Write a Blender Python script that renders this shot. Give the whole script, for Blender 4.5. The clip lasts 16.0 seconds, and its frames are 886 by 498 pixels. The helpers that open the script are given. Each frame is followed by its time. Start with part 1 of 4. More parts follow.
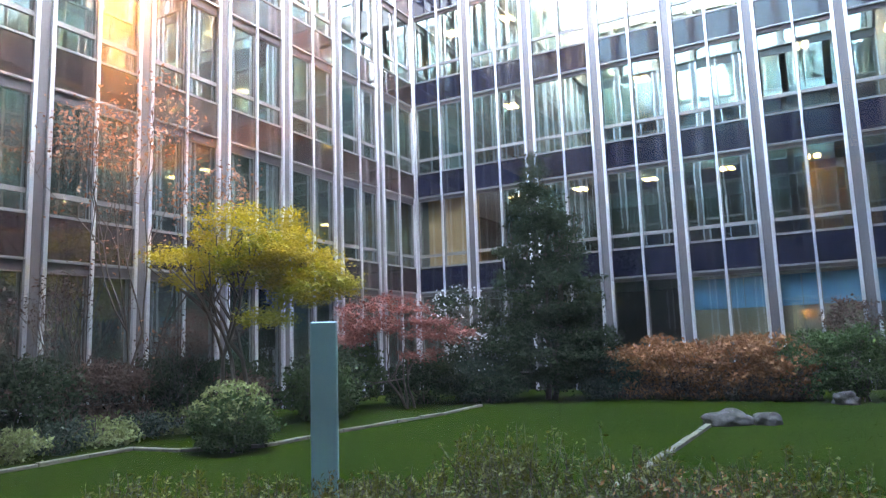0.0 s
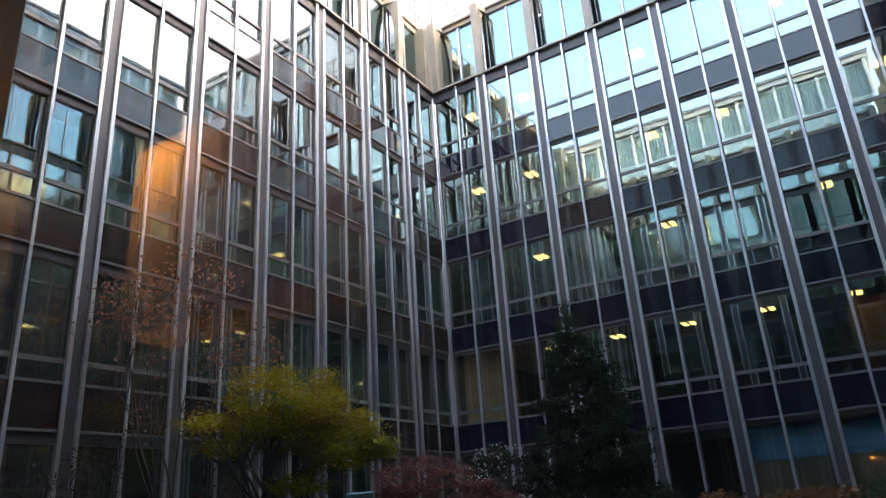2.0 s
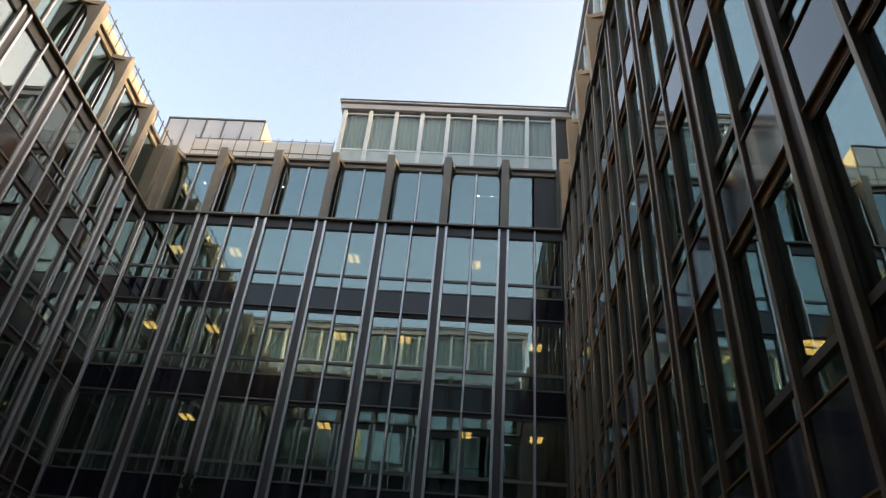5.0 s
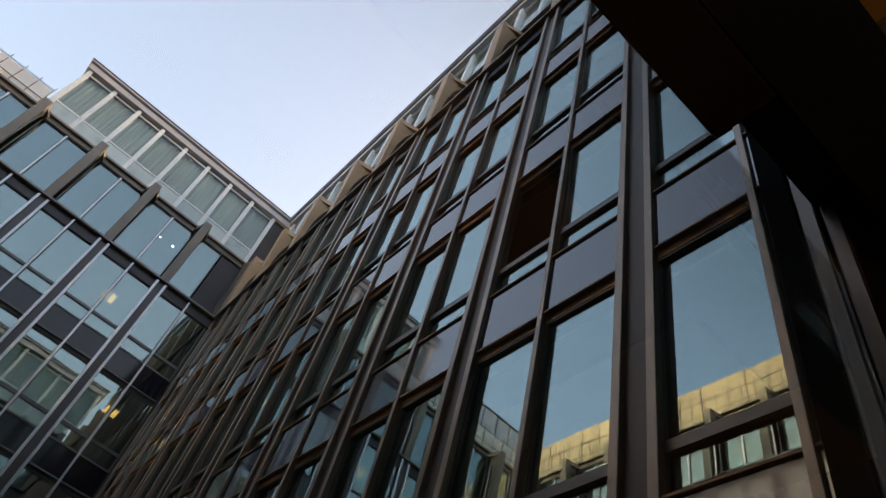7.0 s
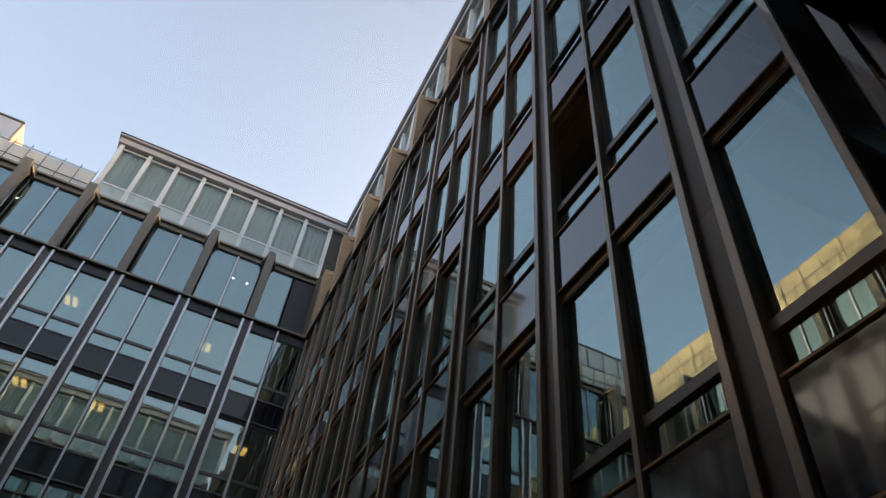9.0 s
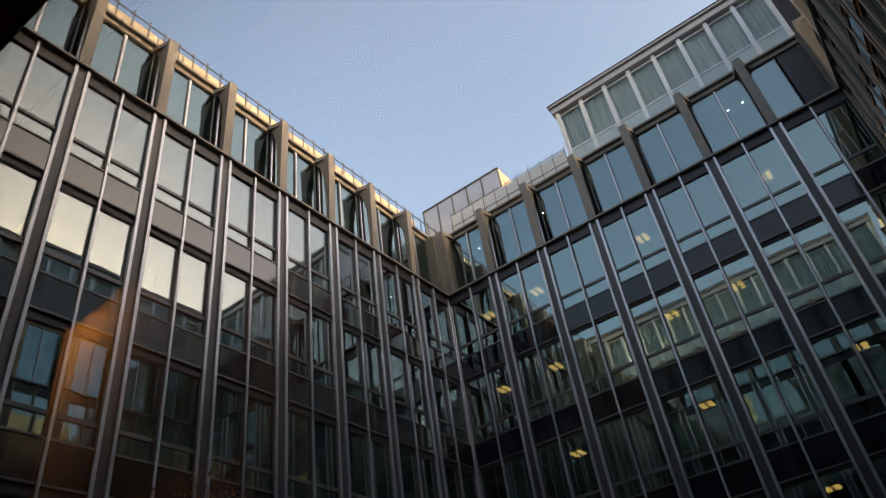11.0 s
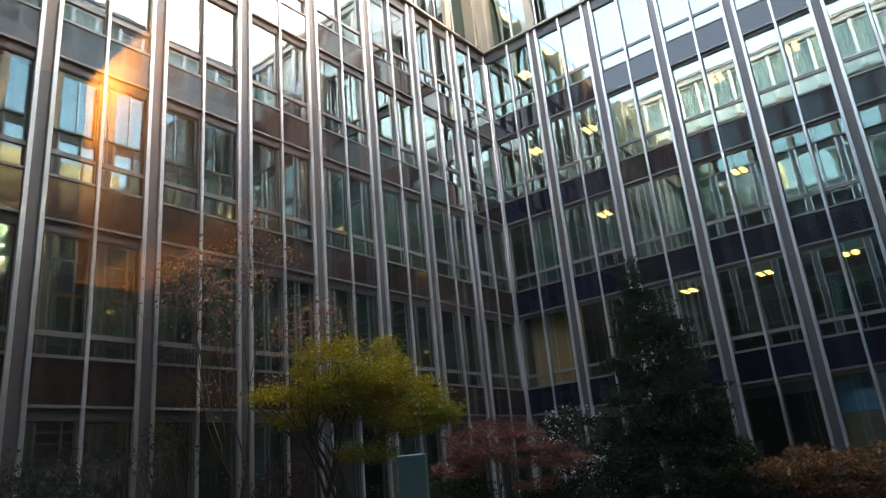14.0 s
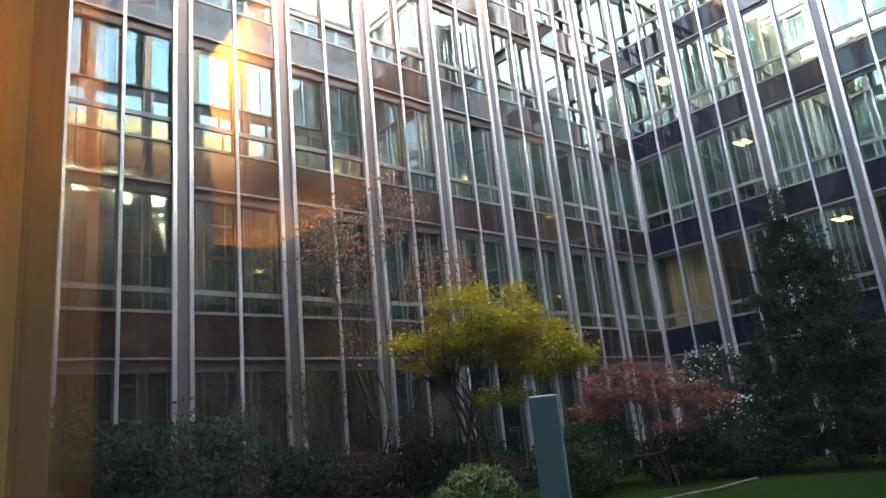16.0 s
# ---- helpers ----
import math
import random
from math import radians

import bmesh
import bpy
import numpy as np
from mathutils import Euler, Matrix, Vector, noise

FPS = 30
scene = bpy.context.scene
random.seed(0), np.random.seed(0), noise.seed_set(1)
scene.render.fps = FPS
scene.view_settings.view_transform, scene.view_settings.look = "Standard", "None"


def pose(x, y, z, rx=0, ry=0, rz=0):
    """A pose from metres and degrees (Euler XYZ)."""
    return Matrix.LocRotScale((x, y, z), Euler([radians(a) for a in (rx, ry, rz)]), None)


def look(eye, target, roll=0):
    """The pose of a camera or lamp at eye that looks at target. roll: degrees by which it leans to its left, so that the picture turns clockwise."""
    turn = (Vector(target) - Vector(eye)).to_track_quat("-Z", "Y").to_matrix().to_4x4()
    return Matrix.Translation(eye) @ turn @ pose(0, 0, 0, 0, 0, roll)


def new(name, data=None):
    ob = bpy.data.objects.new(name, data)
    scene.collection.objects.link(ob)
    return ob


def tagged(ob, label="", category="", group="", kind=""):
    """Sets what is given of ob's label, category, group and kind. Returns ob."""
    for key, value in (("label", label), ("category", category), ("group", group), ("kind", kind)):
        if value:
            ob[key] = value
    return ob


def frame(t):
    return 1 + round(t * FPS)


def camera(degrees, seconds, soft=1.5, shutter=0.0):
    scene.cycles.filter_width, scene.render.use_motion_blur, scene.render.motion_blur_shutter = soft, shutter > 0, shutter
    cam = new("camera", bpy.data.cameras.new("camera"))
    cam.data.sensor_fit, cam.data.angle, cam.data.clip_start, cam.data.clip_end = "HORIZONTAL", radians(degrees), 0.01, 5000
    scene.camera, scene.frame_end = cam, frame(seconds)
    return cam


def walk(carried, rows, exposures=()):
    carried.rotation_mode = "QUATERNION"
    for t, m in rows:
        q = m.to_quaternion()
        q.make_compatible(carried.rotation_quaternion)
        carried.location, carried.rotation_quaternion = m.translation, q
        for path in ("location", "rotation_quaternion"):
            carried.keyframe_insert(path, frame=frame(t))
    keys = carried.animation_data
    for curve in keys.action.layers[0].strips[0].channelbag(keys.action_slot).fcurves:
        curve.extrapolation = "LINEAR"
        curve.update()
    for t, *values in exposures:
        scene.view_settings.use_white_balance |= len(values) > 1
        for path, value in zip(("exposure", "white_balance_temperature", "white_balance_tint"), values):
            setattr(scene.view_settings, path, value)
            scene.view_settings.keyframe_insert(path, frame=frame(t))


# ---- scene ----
# ---- camera ----
cam = camera(64.38, 16.0, soft=1.25)
PATH = [
    (0.0, pose(0.027, -0.342, 1.558, 97.72, 1.92, 29.59)),
    (0.5, pose(0.011, -0.334, 1.557, 101.46, 2.18, 29.25)),
    (1.0, pose(-0.006, -0.314, 1.571, 104.78, 0.60, 27.84)),
    (1.5, pose(-0.035, -0.279, 1.596, 108.93, 3.03, 30.16)),
    (2.0, pose(-0.067, -0.242, 1.618, 110.29, 3.61, 32.75)),
    (2.5, pose(-0.078, -0.186, 1.636, 111.18, 4.86, 35.20)),
    (3.0, pose(-0.084, -0.176, 1.645, 115.83, 4.49, 33.10)),
    (3.5, pose(-0.054, -0.121, 1.650, 119.09, 3.38, 29.23)),
    (4.0, pose(-0.032, -0.085, 1.646, 120.98, 0.54, 24.87)),
    (4.5, pose(-0.007, -0.087, 1.628, 122.99, -1.23, 12.74)),
    (5.0, pose(-0.040, -0.080, 1.622, 125.24, -4.27, 0.95)),
    (5.2, pose(-0.077, -0.075, 1.620, 127.51, -5.36, -3.52)),
    (7.3, pose(-0.335, 0.107, 1.631, 142.79, -12.72, -45.72)),
    (7.5, pose(-0.364, 0.126, 1.638, 143.68, -12.86, -47.17)),
    (8.0, pose(-0.365, 0.127, 1.626, 147.46, -13.36, -49.95)),
    (8.5, pose(-0.313, 0.124, 1.607, 145.50, -11.47, -47.15)),
    (9.0, pose(-0.198, 0.084, 1.591, 136.56, -4.86, -26.02)),
    (9.5, pose(-0.130, 0.096, 1.553, 131.61, -0.05, -4.04)),
    (10.0, pose(-0.095, 0.106, 1.542, 129.50, 2.63, 11.45)),
    (10.2, pose(-0.117, 0.114, 1.565, 128.78, 3.67, 18.37)),
    (12.3, pose(-0.095, 0.156, 1.580, 124.10, 8.63, 45.34)),
    (12.5, pose(-0.090, 0.165, 1.578, 120.74, 6.71, 41.75)),
    (13.0, pose(-0.103, 0.177, 1.584, 114.08, 5.09, 39.75)),
    (13.5, pose(-0.105, 0.177, 1.577, 111.40, 5.27, 39.21)),
    (14.0, pose(-0.100, 0.163, 1.565, 108.27, 5.16, 38.99)),
    (14.5, pose(-0.088, 0.132, 1.542, 106.28, 4.20, 38.53)),
    (15.0, pose(-0.060, 0.139, 1.542, 104.21, 5.65, 44.01)),
    (15.5, pose(-0.041, 0.151, 1.541, 104.66, 4.75, 46.65)),
    (16.0, pose(-0.032, 0.170, 1.541, 104.98, 5.50, 50.01)),
]
EXPOSURES = [(0, 7.72, 6800, 20), (0.9, 6.42, 6800, 20), (1.5, 5.7, 6700, 17), (2, 5.0, 6750, 16), (2.5, 4.8, 6850, 15), (3.2, 3.95, 7050, 15), (3.7, 3.3, 7250, 15), (5, 2.98, 7900, 14), (7.5, 2.82, 7750, 18), (8.6, 2.8, 7700, 18), (9.5, 2.55, 7500, 16), (10.2, 2.33, 7400, 16), (12.4, 2.38, 6950, 14), (12.9, 3.5, 7250, 13), (13.5, 4.55, 7500, 13), (14.1, 5.48, 7500, 13), (14.6, 6.1, 7500, 13), (15.0, 6.42, 7450, 14), (15.5, 6.62, 7400, 14), (16, 6.45, 7300, 15)]
walk(cam, PATH, EXPOSURES)

# ---- plan, in metres: court between three wings, camera behind a window of the fourth ----
WA, WB, WC, WD = -13.26, 21.36, 2.99, 0.53      # planes of the four facades
BAY = 2.337
HALF = BAY / 2
SILL = [4.33, 7.80, 11.30, 14.81]               # spandrel tops
HEAD = [3.40, 6.87, 10.37, 13.88]               # spandrel bottoms
RAIL = 17.86                                    # top of the curtain wall
PIL = 21.27                                     # heads of the roof pillars

# ---- world, sun ----
SUN_EL, SUN_AZ = 10.5, (0.99, 0.08)
world = bpy.data.worlds.new("world")
scene.world = world
world.use_nodes = True
wn = world.node_tree.nodes
sky = wn.new("ShaderNodeTexSky")
sky.sky_type = "NISHITA"
sky.sun_disc = False
sky.sun_elevation = radians(SUN_EL)
sky.sun_rotation = math.atan2(SUN_AZ[0], SUN_AZ[1])
sky.air_density, sky.dust_density, sky.ozone_density = 1.0, 7.5, 1.0
wn["Background"].inputs[1].default_value = 0.15
world.node_tree.links.new(sky.outputs[0], wn["Background"].inputs[0])
sun = new("sun", bpy.data.lights.new("sun", "SUN"))
sun.data.energy, sun.data.angle, sun.data.color = 0.65, radians(0.6), (1.0, 0.80, 0.55)
sun.matrix_world = look((0, 0, 0), (-SUN_AZ[0], -SUN_AZ[1], -math.tan(radians(SUN_EL))))


# ---- materials ----
def mat(name, c1, c2, scale=4.0, rough=0.6, metal=0.0, bump=0.1, fine=60.0, vary=0.0, spec=0.5, stretch=(1, 1, 1), obj=False):
    """Two colours blended by coarse and fine noise, with relief; vary: change from piece to piece."""
    m = bpy.data.materials.new(name)
    m.use_nodes = True
    n, l = m.node_tree.nodes, m.node_tree.links
    b = n["Principled BSDF"]
    if obj:
        src = n.new("ShaderNodeTexCoord").outputs["Object"]
    else:
        src = n.new("ShaderNodeNewGeometry").outputs["Position"]
    mp = n.new("ShaderNodeMapping")
    mp.inputs["Scale"].default_value = stretch
    l.new(src, mp.inputs[0])
    coarse = n.new("ShaderNodeTexNoise")
    coarse.inputs["Scale"].default_value, coarse.inputs["Detail"].default_value = scale, 5
    grain = n.new("ShaderNodeTexNoise")
    grain.inputs["Scale"].default_value, grain.inputs["Detail"].default_value = fine, 3
    l.new(mp.outputs[0], coarse.inputs[0])
    l.new(mp.outputs[0], grain.inputs[0])
    mixf = n.new("ShaderNodeMix")
    mixf.inputs[0].default_value = 0.35
    l.new(coarse.outputs[0], mixf.inputs[2])
    l.new(grain.outputs[0], mixf.inputs[3])
    ramp = n.new("ShaderNodeValToRGB")
    ramp.color_ramp.elements[0].position, ramp.color_ramp.elements[1].position = 0.35, 0.65
    ramp.color_ramp.elements[0].color, ramp.color_ramp.elements[1].color = (*c1, 1), (*c2, 1)
    l.new(mixf.outputs[0], ramp.inputs[0])
    col = ramp.outputs[0]
    if vary:
        rnd = n.new("ShaderNodeObjectInfo")
        isl = n.new("ShaderNodeNewGeometry")
        add = n.new("ShaderNodeMath")
        add.operation = "ADD"
        l.new(rnd.outputs["Random"], add.inputs[0])
        l.new(isl.outputs["Random Per Island"], add.inputs[1])
        fr = n.new("ShaderNodeMath")
        fr.operation = "FRACT"
        l.new(add.outputs[0], fr.inputs[0])
        mr = n.new("ShaderNodeMapRange")
        mr.inputs[3].default_value, mr.inputs[4].default_value = 1 - vary, 1 + vary
        l.new(fr.outputs[0], mr.inputs[0])
        hsv = n.new("ShaderNodeHueSaturation")
        l.new(mr.outputs[0], hsv.inputs["Value"])
        l.new(col, hsv.inputs["Color"])
        col = hsv.outputs[0]
    l.new(col, b.inputs["Base Color"])
    rr = n.new("ShaderNodeMapRange")
    spread = min(0.12, 0.6 * rough)
    rr.inputs[3].default_value, rr.inputs[4].default_value = max(0.02, rough - spread), min(1, rough + spread)
    l.new(coarse.outputs[0], rr.inputs[0])
    l.new(rr.outputs[0], b.inputs["Roughness"])
    b.inputs["Metallic"].default_value = metal
    b.inputs["Specular IOR Level"].default_value = spec
    if bump:
        bp = n.new("ShaderNodeBump")
        bp.inputs["Strength"].default_value, bp.inputs["Distance"].default_value = bump, 0.01
        l.new(mixf.outputs[0], bp.inputs["Height"])
        l.new(bp.outputs[0], b.inputs["Normal"])
    return m


def glass(name, tint, f0=0.04, wave=0.0, rough=0.0, dirt=0.0, coat=(0.95, 0.97, 0.98)):
    """A thin pane: what it lets through is tinted, what it throws back follows Fresnel."""
    m = bpy.data.materials.new(name)
    m.use_nodes = True
    n, l = m.node_tree.nodes, m.node_tree.links
    n.remove(n["Principled BSDF"])
    out = n["Material Output"]
    tr = n.new("ShaderNodeBsdfTransparent")
    tr.inputs[0].default_value = (*tint, 1)
    gl = n.new("ShaderNodeBsdfGlossy")
    gl.inputs["Roughness"].default_value = rough
    gl.inputs["Color"].default_value = (*coat, 1)
    lw = n.new("ShaderNodeLayerWeight")
    lw.inputs[0].default_value = 0.5
    pw = n.new("ShaderNodeMath")
    pw.operation, pw.inputs[1].default_value = "POWER", 5.0
    l.new(lw.outputs["Facing"], pw.inputs[0])
    fr = n.new("ShaderNodeMapRange")
    fr.inputs[3].default_value, fr.inputs[4].default_value = f0, 1.0
    l.new(pw.outputs[0], fr.inputs[0])
    if wave:
        pos = n.new("ShaderNodeNewGeometry")
        ns = n.new("ShaderNodeTexNoise")
        ns.inputs["Scale"].default_value, ns.inputs["Detail"].default_value = 1.3, 1
        l.new(pos.outputs["Position"], ns.inputs[0])
        bp = n.new("ShaderNodeBump")
        bp.inputs["Strength"].default_value, bp.inputs["Distance"].default_value = wave, 0.02
        l.new(ns.outputs[0], bp.inputs["Height"])
        l.new(bp.outputs[0], gl.inputs["Normal"])
    mix = n.new("ShaderNodeMixShader")
    l.new(fr.outputs[0], mix.inputs[0])
    l.new(tr.outputs[0], mix.inputs[1])
    l.new(gl.outputs[0], mix.inputs[2])
    last = mix.outputs[0]
    if dirt:
        df = n.new("ShaderNodeBsdfDiffuse")
        df.inputs[0].default_value = (0.5, 0.5, 0.48, 1)
        m2 = n.new("ShaderNodeMixShader")
        m2.inputs[0].default_value = dirt
        l.new(last, m2.inputs[1])
        l.new(df.outputs[0], m2.inputs[2])
        last = m2.outputs[0]
    l.new(last, out.inputs[0])
    return m


def glow(name, colour, strength):
    m = bpy.data.materials.new(name)
    m.use_nodes = True
    b = m.node_tree.nodes["Principled BSDF"]
    b.inputs["Base Color"].default_value = (0.8, 0.8, 0.8, 1)
    b.inputs["Emission Color"].default_value = (*colour, 1)
    b.inputs["Emission Strength"].default_value = strength
    return m


M_ALU = mat("brushed_aluminium", (0.48, 0.48, 0.50), (0.64, 0.64, 0.66), 1.5, 0.33, 0.8, 0.05, 90, 0.08, stretch=(1, 1, 0.15))
# Same aluminium between the channels, darkened to put recess shade into the colour.
M_RECESS = mat("recess_shaded_aluminium", (0.049, 0.0434, 0.0476), (0.0805, 0.07, 0.0735), 1.5, 0.5, 0.3, 0.05, 80, 0.05, stretch=(1, 1, 0.15))
M_RECESS_PLATE = mat("recess_shaded_plate", (0.078, 0.073, 0.075), (0.112, 0.106, 0.109), 1.5, 0.42, 0.4, 0.05, 80, 0.05, stretch=(1, 1, 0.15))
M_FRAME = mat("window_frame_metal", (0.1245, 0.1187, 0.112), (0.1743, 0.1685, 0.1585), 3, 0.42, 0.3, 0.04, 80, 0.1)
M_SPAN = mat("dark_enamel_panel", (0.004, 0.005, 0.012), (0.008, 0.009, 0.019), 0.8, 0.06, 0.0, 0.004, 7, 0.25, spec=0.5)
# Violet base colour holds part of the sky's reflection in the panels.
M_SPAN_C = mat("sky_tinted_enamel_panel", (0.014, 0.013, 0.023), (0.025, 0.023, 0.036), 0.8, 0.06, 0.0, 0.004, 7, 0.2, spec=1.0)
# Right wing's aluminium: warm glare of the viewing pane is put into the brown.
M_ALU_GLARE = mat("glare_brown_aluminium", (0.25, 0.18, 0.135), (0.36, 0.265, 0.20), 1.5, 0.36, 0.4, 0.05, 90, 0.08, stretch=(1, 1, 0.15))
M_PLATE_GLARE = mat("glare_brown_plate", (0.062, 0.045, 0.037), (0.095, 0.068, 0.055), 1.5, 0.45, 0.3, 0.05, 80, 0.05, stretch=(1, 1, 0.15))
M_FRAME_GLARE = mat("glare_brown_frame", (0.125, 0.098, 0.078), (0.175, 0.14, 0.112), 3, 0.42, 0.3, 0.04, 80, 0.1)
M_REVEAL_GLARE = mat("glare_brown_reveal", (0.29, 0.12, 0.032), (0.40, 0.175, 0.055), 1.5, 0.5, 0.1, 0.05, 60, 0.1)
# The facing wing's brown reflection is put into this panel's own colour.
M_SPAN_A = mat("reflection_brown_enamel", (0.020, 0.0135, 0.0125), (0.036, 0.0235, 0.0205), 0.8, 0.06, 0.0, 0.004, 7, 0.35, spec=0.8)
M_TAN = mat("weathered_tan_metal", (0.20, 0.174, 0.147), (0.28, 0.246, 0.212), 1.2, 0.55, 0.25, 0.08, 50, 0.1)
# Right wing's pillars: warm bounce light is put into a lighter tan.
M_TAN_LIT = mat("lit_tan_metal", (0.50, 0.31, 0.18), (0.62, 0.41, 0.255), 1.2, 0.55, 0.1, 0.08, 50, 0.1)
M_DARK = mat("dark_fascia", (0.02, 0.02, 0.024), (0.045, 0.04, 0.045), 2, 0.45, 0, 0.05, 60, 0.1)
M_CREAM = mat("cream_render_panel", (0.265, 0.225, 0.175), (0.38, 0.33, 0.265), 0.9, 0.8, 0, 0.1, 40, 0.12)
M_WHITE = mat("pale_painted_metal", (0.68, 0.71, 0.75), (0.78, 0.81, 0.84), 2, 0.45, 0.0, 0.04, 70, 0.05)
M_ROOF = mat("roof_gravel", (0.18, 0.17, 0.16), (0.3, 0.29, 0.27), 2, 0.9, 0, 0.4, 30)
M_CEIL = mat("plaster_ceiling", (0.3187, 0.3121, 0.2922), (0.3718, 0.3652, 0.3453), 2, 0.85, 0, 0.05, 40)
M_ROOM = mat("office_wall", (0.1004, 0.0913, 0.0776), (0.1552, 0.1419, 0.1187), 0.35, 0.85, 0, 0.05, 40)
M_WARM = mat("office_wall_warm", (0.38, 0.21, 0.09), (0.48, 0.28, 0.13), 0.5, 0.85, 0, 0.05, 40)
M_FLOOR = mat("office_floor", (0.0664, 0.06225, 0.0581), (0.1079, 0.0996, 0.0913), 1, 0.6, 0, 0.05, 40)
M_CURT = mat("pale_curtain", (0.3068, 0.3207, 0.2882), (0.3997, 0.4137, 0.3718), 3, 0.9, 0, 0.1, 90, 0.15, stretch=(1, 1, 0.2))
M_GLASS = glass("facade_glass", (0.54, 0.64, 0.62), 0.25, 0.04, coat=(0.77, 0.95, 0.95))
M_GLASS_A = glass("mirror_coated_glass", (0.54, 0.62, 0.60), 0.25, 0.035, coat=(0.92, 0.98, 0.98))
M_CLEAR = glass("clear_penthouse_glass", (0.93, 0.95, 0.95), 0.045, 0.03)
M_SHOP = glass("clear_ground_floor_glass", (0.84, 0.90, 0.90), 0.08, 0.04)
M_GLASS_T = glass("roof_storey_glass", (0.54, 0.65, 0.68), 0.23, 0.03, coat=(0.77, 0.95, 0.95))
for m_, ior in ((M_SPAN_C, 1.62), (M_SPAN_A, 1.7), (M_SPAN, 1.5)):
    m_.node_tree.nodes["Principled BSDF"].inputs["IOR"].default_value = ior
M_LAMP = glow("warm_tube_light", (1.0, 0.52, 0.16), 0.45)


M_FROST = bpy.data.materials.new("frosted_balustrade_glass")
M_FROST.use_nodes = True
fn, fl = M_FROST.node_tree.nodes, M_FROST.node_tree.links
frost = fn.new("ShaderNodeBsdfTranslucent")
frost.inputs[0].default_value = (0.86, 0.88, 0.90, 1)
fmix = fn.new("ShaderNodeMixShader")
fmix.inputs[0].default_value = 0.6
fn["Principled BSDF"].inputs["Base Color"].default_value = (0.8, 0.8, 0.79, 1)
fn["Principled BSDF"].inputs["Roughness"].default_value = 0.35
fl.new(fn["Principled BSDF"].outputs[0], fmix.inputs[1])
fl.new(frost.outputs[0], fmix.inputs[2])
fl.new(fmix.outputs[0], fn["Material Output"].inputs[0])


# ---- building blocks ----
MESHES = {}


def box(bm, x0, y0, z0, x1, y1, z1):
    vs = [bm.verts.new((x, y, z)) for z in (z0, z1) for y in (y0, y1) for x in (x0, x1)]
    for f in ((0, 2, 3, 1), (4, 5, 7, 6), (0, 1, 5, 4), (2, 6, 7, 3), (0, 4, 6, 2), (1, 3, 7, 5)):
        bm.faces.new([vs[i] for i in f])


def boxes(*dims, bevel=0.0):
    bm = bmesh.new()
    for d in dims:
        box(bm, *d)
    if bevel:
        bmesh.ops.bevel(bm, geom=list(bm.edges), offset=bevel, segments=1, affect="EDGES")
    return bm


def mesh_of(key, bm, material):
    me = bpy.data.meshes.new(key if isinstance(key, str) else key[0])
    bm.to_mesh(me)
    bm.free()
    me.materials.append(material)
    return me


def part(name, bm, material, parent=None, label="", at=None):
    ob = new(name, mesh_of(name, bm, material))
    if parent:
        ob.parent = parent
    if at:
        ob.matrix_basis = at
    if label:
        ob["label"] = label
    return ob


def piece(name, me, parent, at, label=""):
    ob = new(name, me)
    ob.parent = parent
    ob.matrix_basis = at
    if label:
        ob["label"] = label
    return ob


def shared(key, make, material):
    if key not in MESHES:
        MESHES[key] = mesh_of(key, make(), material)
    return MESHES[key]


def prism(bm, outline, x0, x1):
    """Extrude an outline in y, z from x0 to x1."""
    a = [bm.verts.new((x0, y, z)) for y, z in outline]
    b = [bm.verts.new((x1, y, z)) for y, z in outline]
    k = len(outline)
    bm.faces.new(a)
    bm.faces.new(b[::-1])
    for i in range(k):
        bm.faces.new((a[(i + 1) % k], a[i], b[i], b[(i + 1) % k]))


GY = 0.09      # depth of the glass behind the facade plane


def curtain_mesh(w, h, seed, amp=1.0):
    bm = bmesh.new()
    r = random.Random(seed)
    n = 36
    ph = r.uniform(0, 6)
    rows = []
    for z in (0, h):
        rows.append([bm.verts.new((w * i / n, amp * (0.005 * math.sin(i * 1.1 + ph) + 0.008 * math.sin(i * 0.43)), z)) for i in range(n + 1)])
    for i in range(n):
        bm.faces.new((rows[0][i], rows[0][i + 1], rows[1][i + 1], rows[1][i]))
    return bm


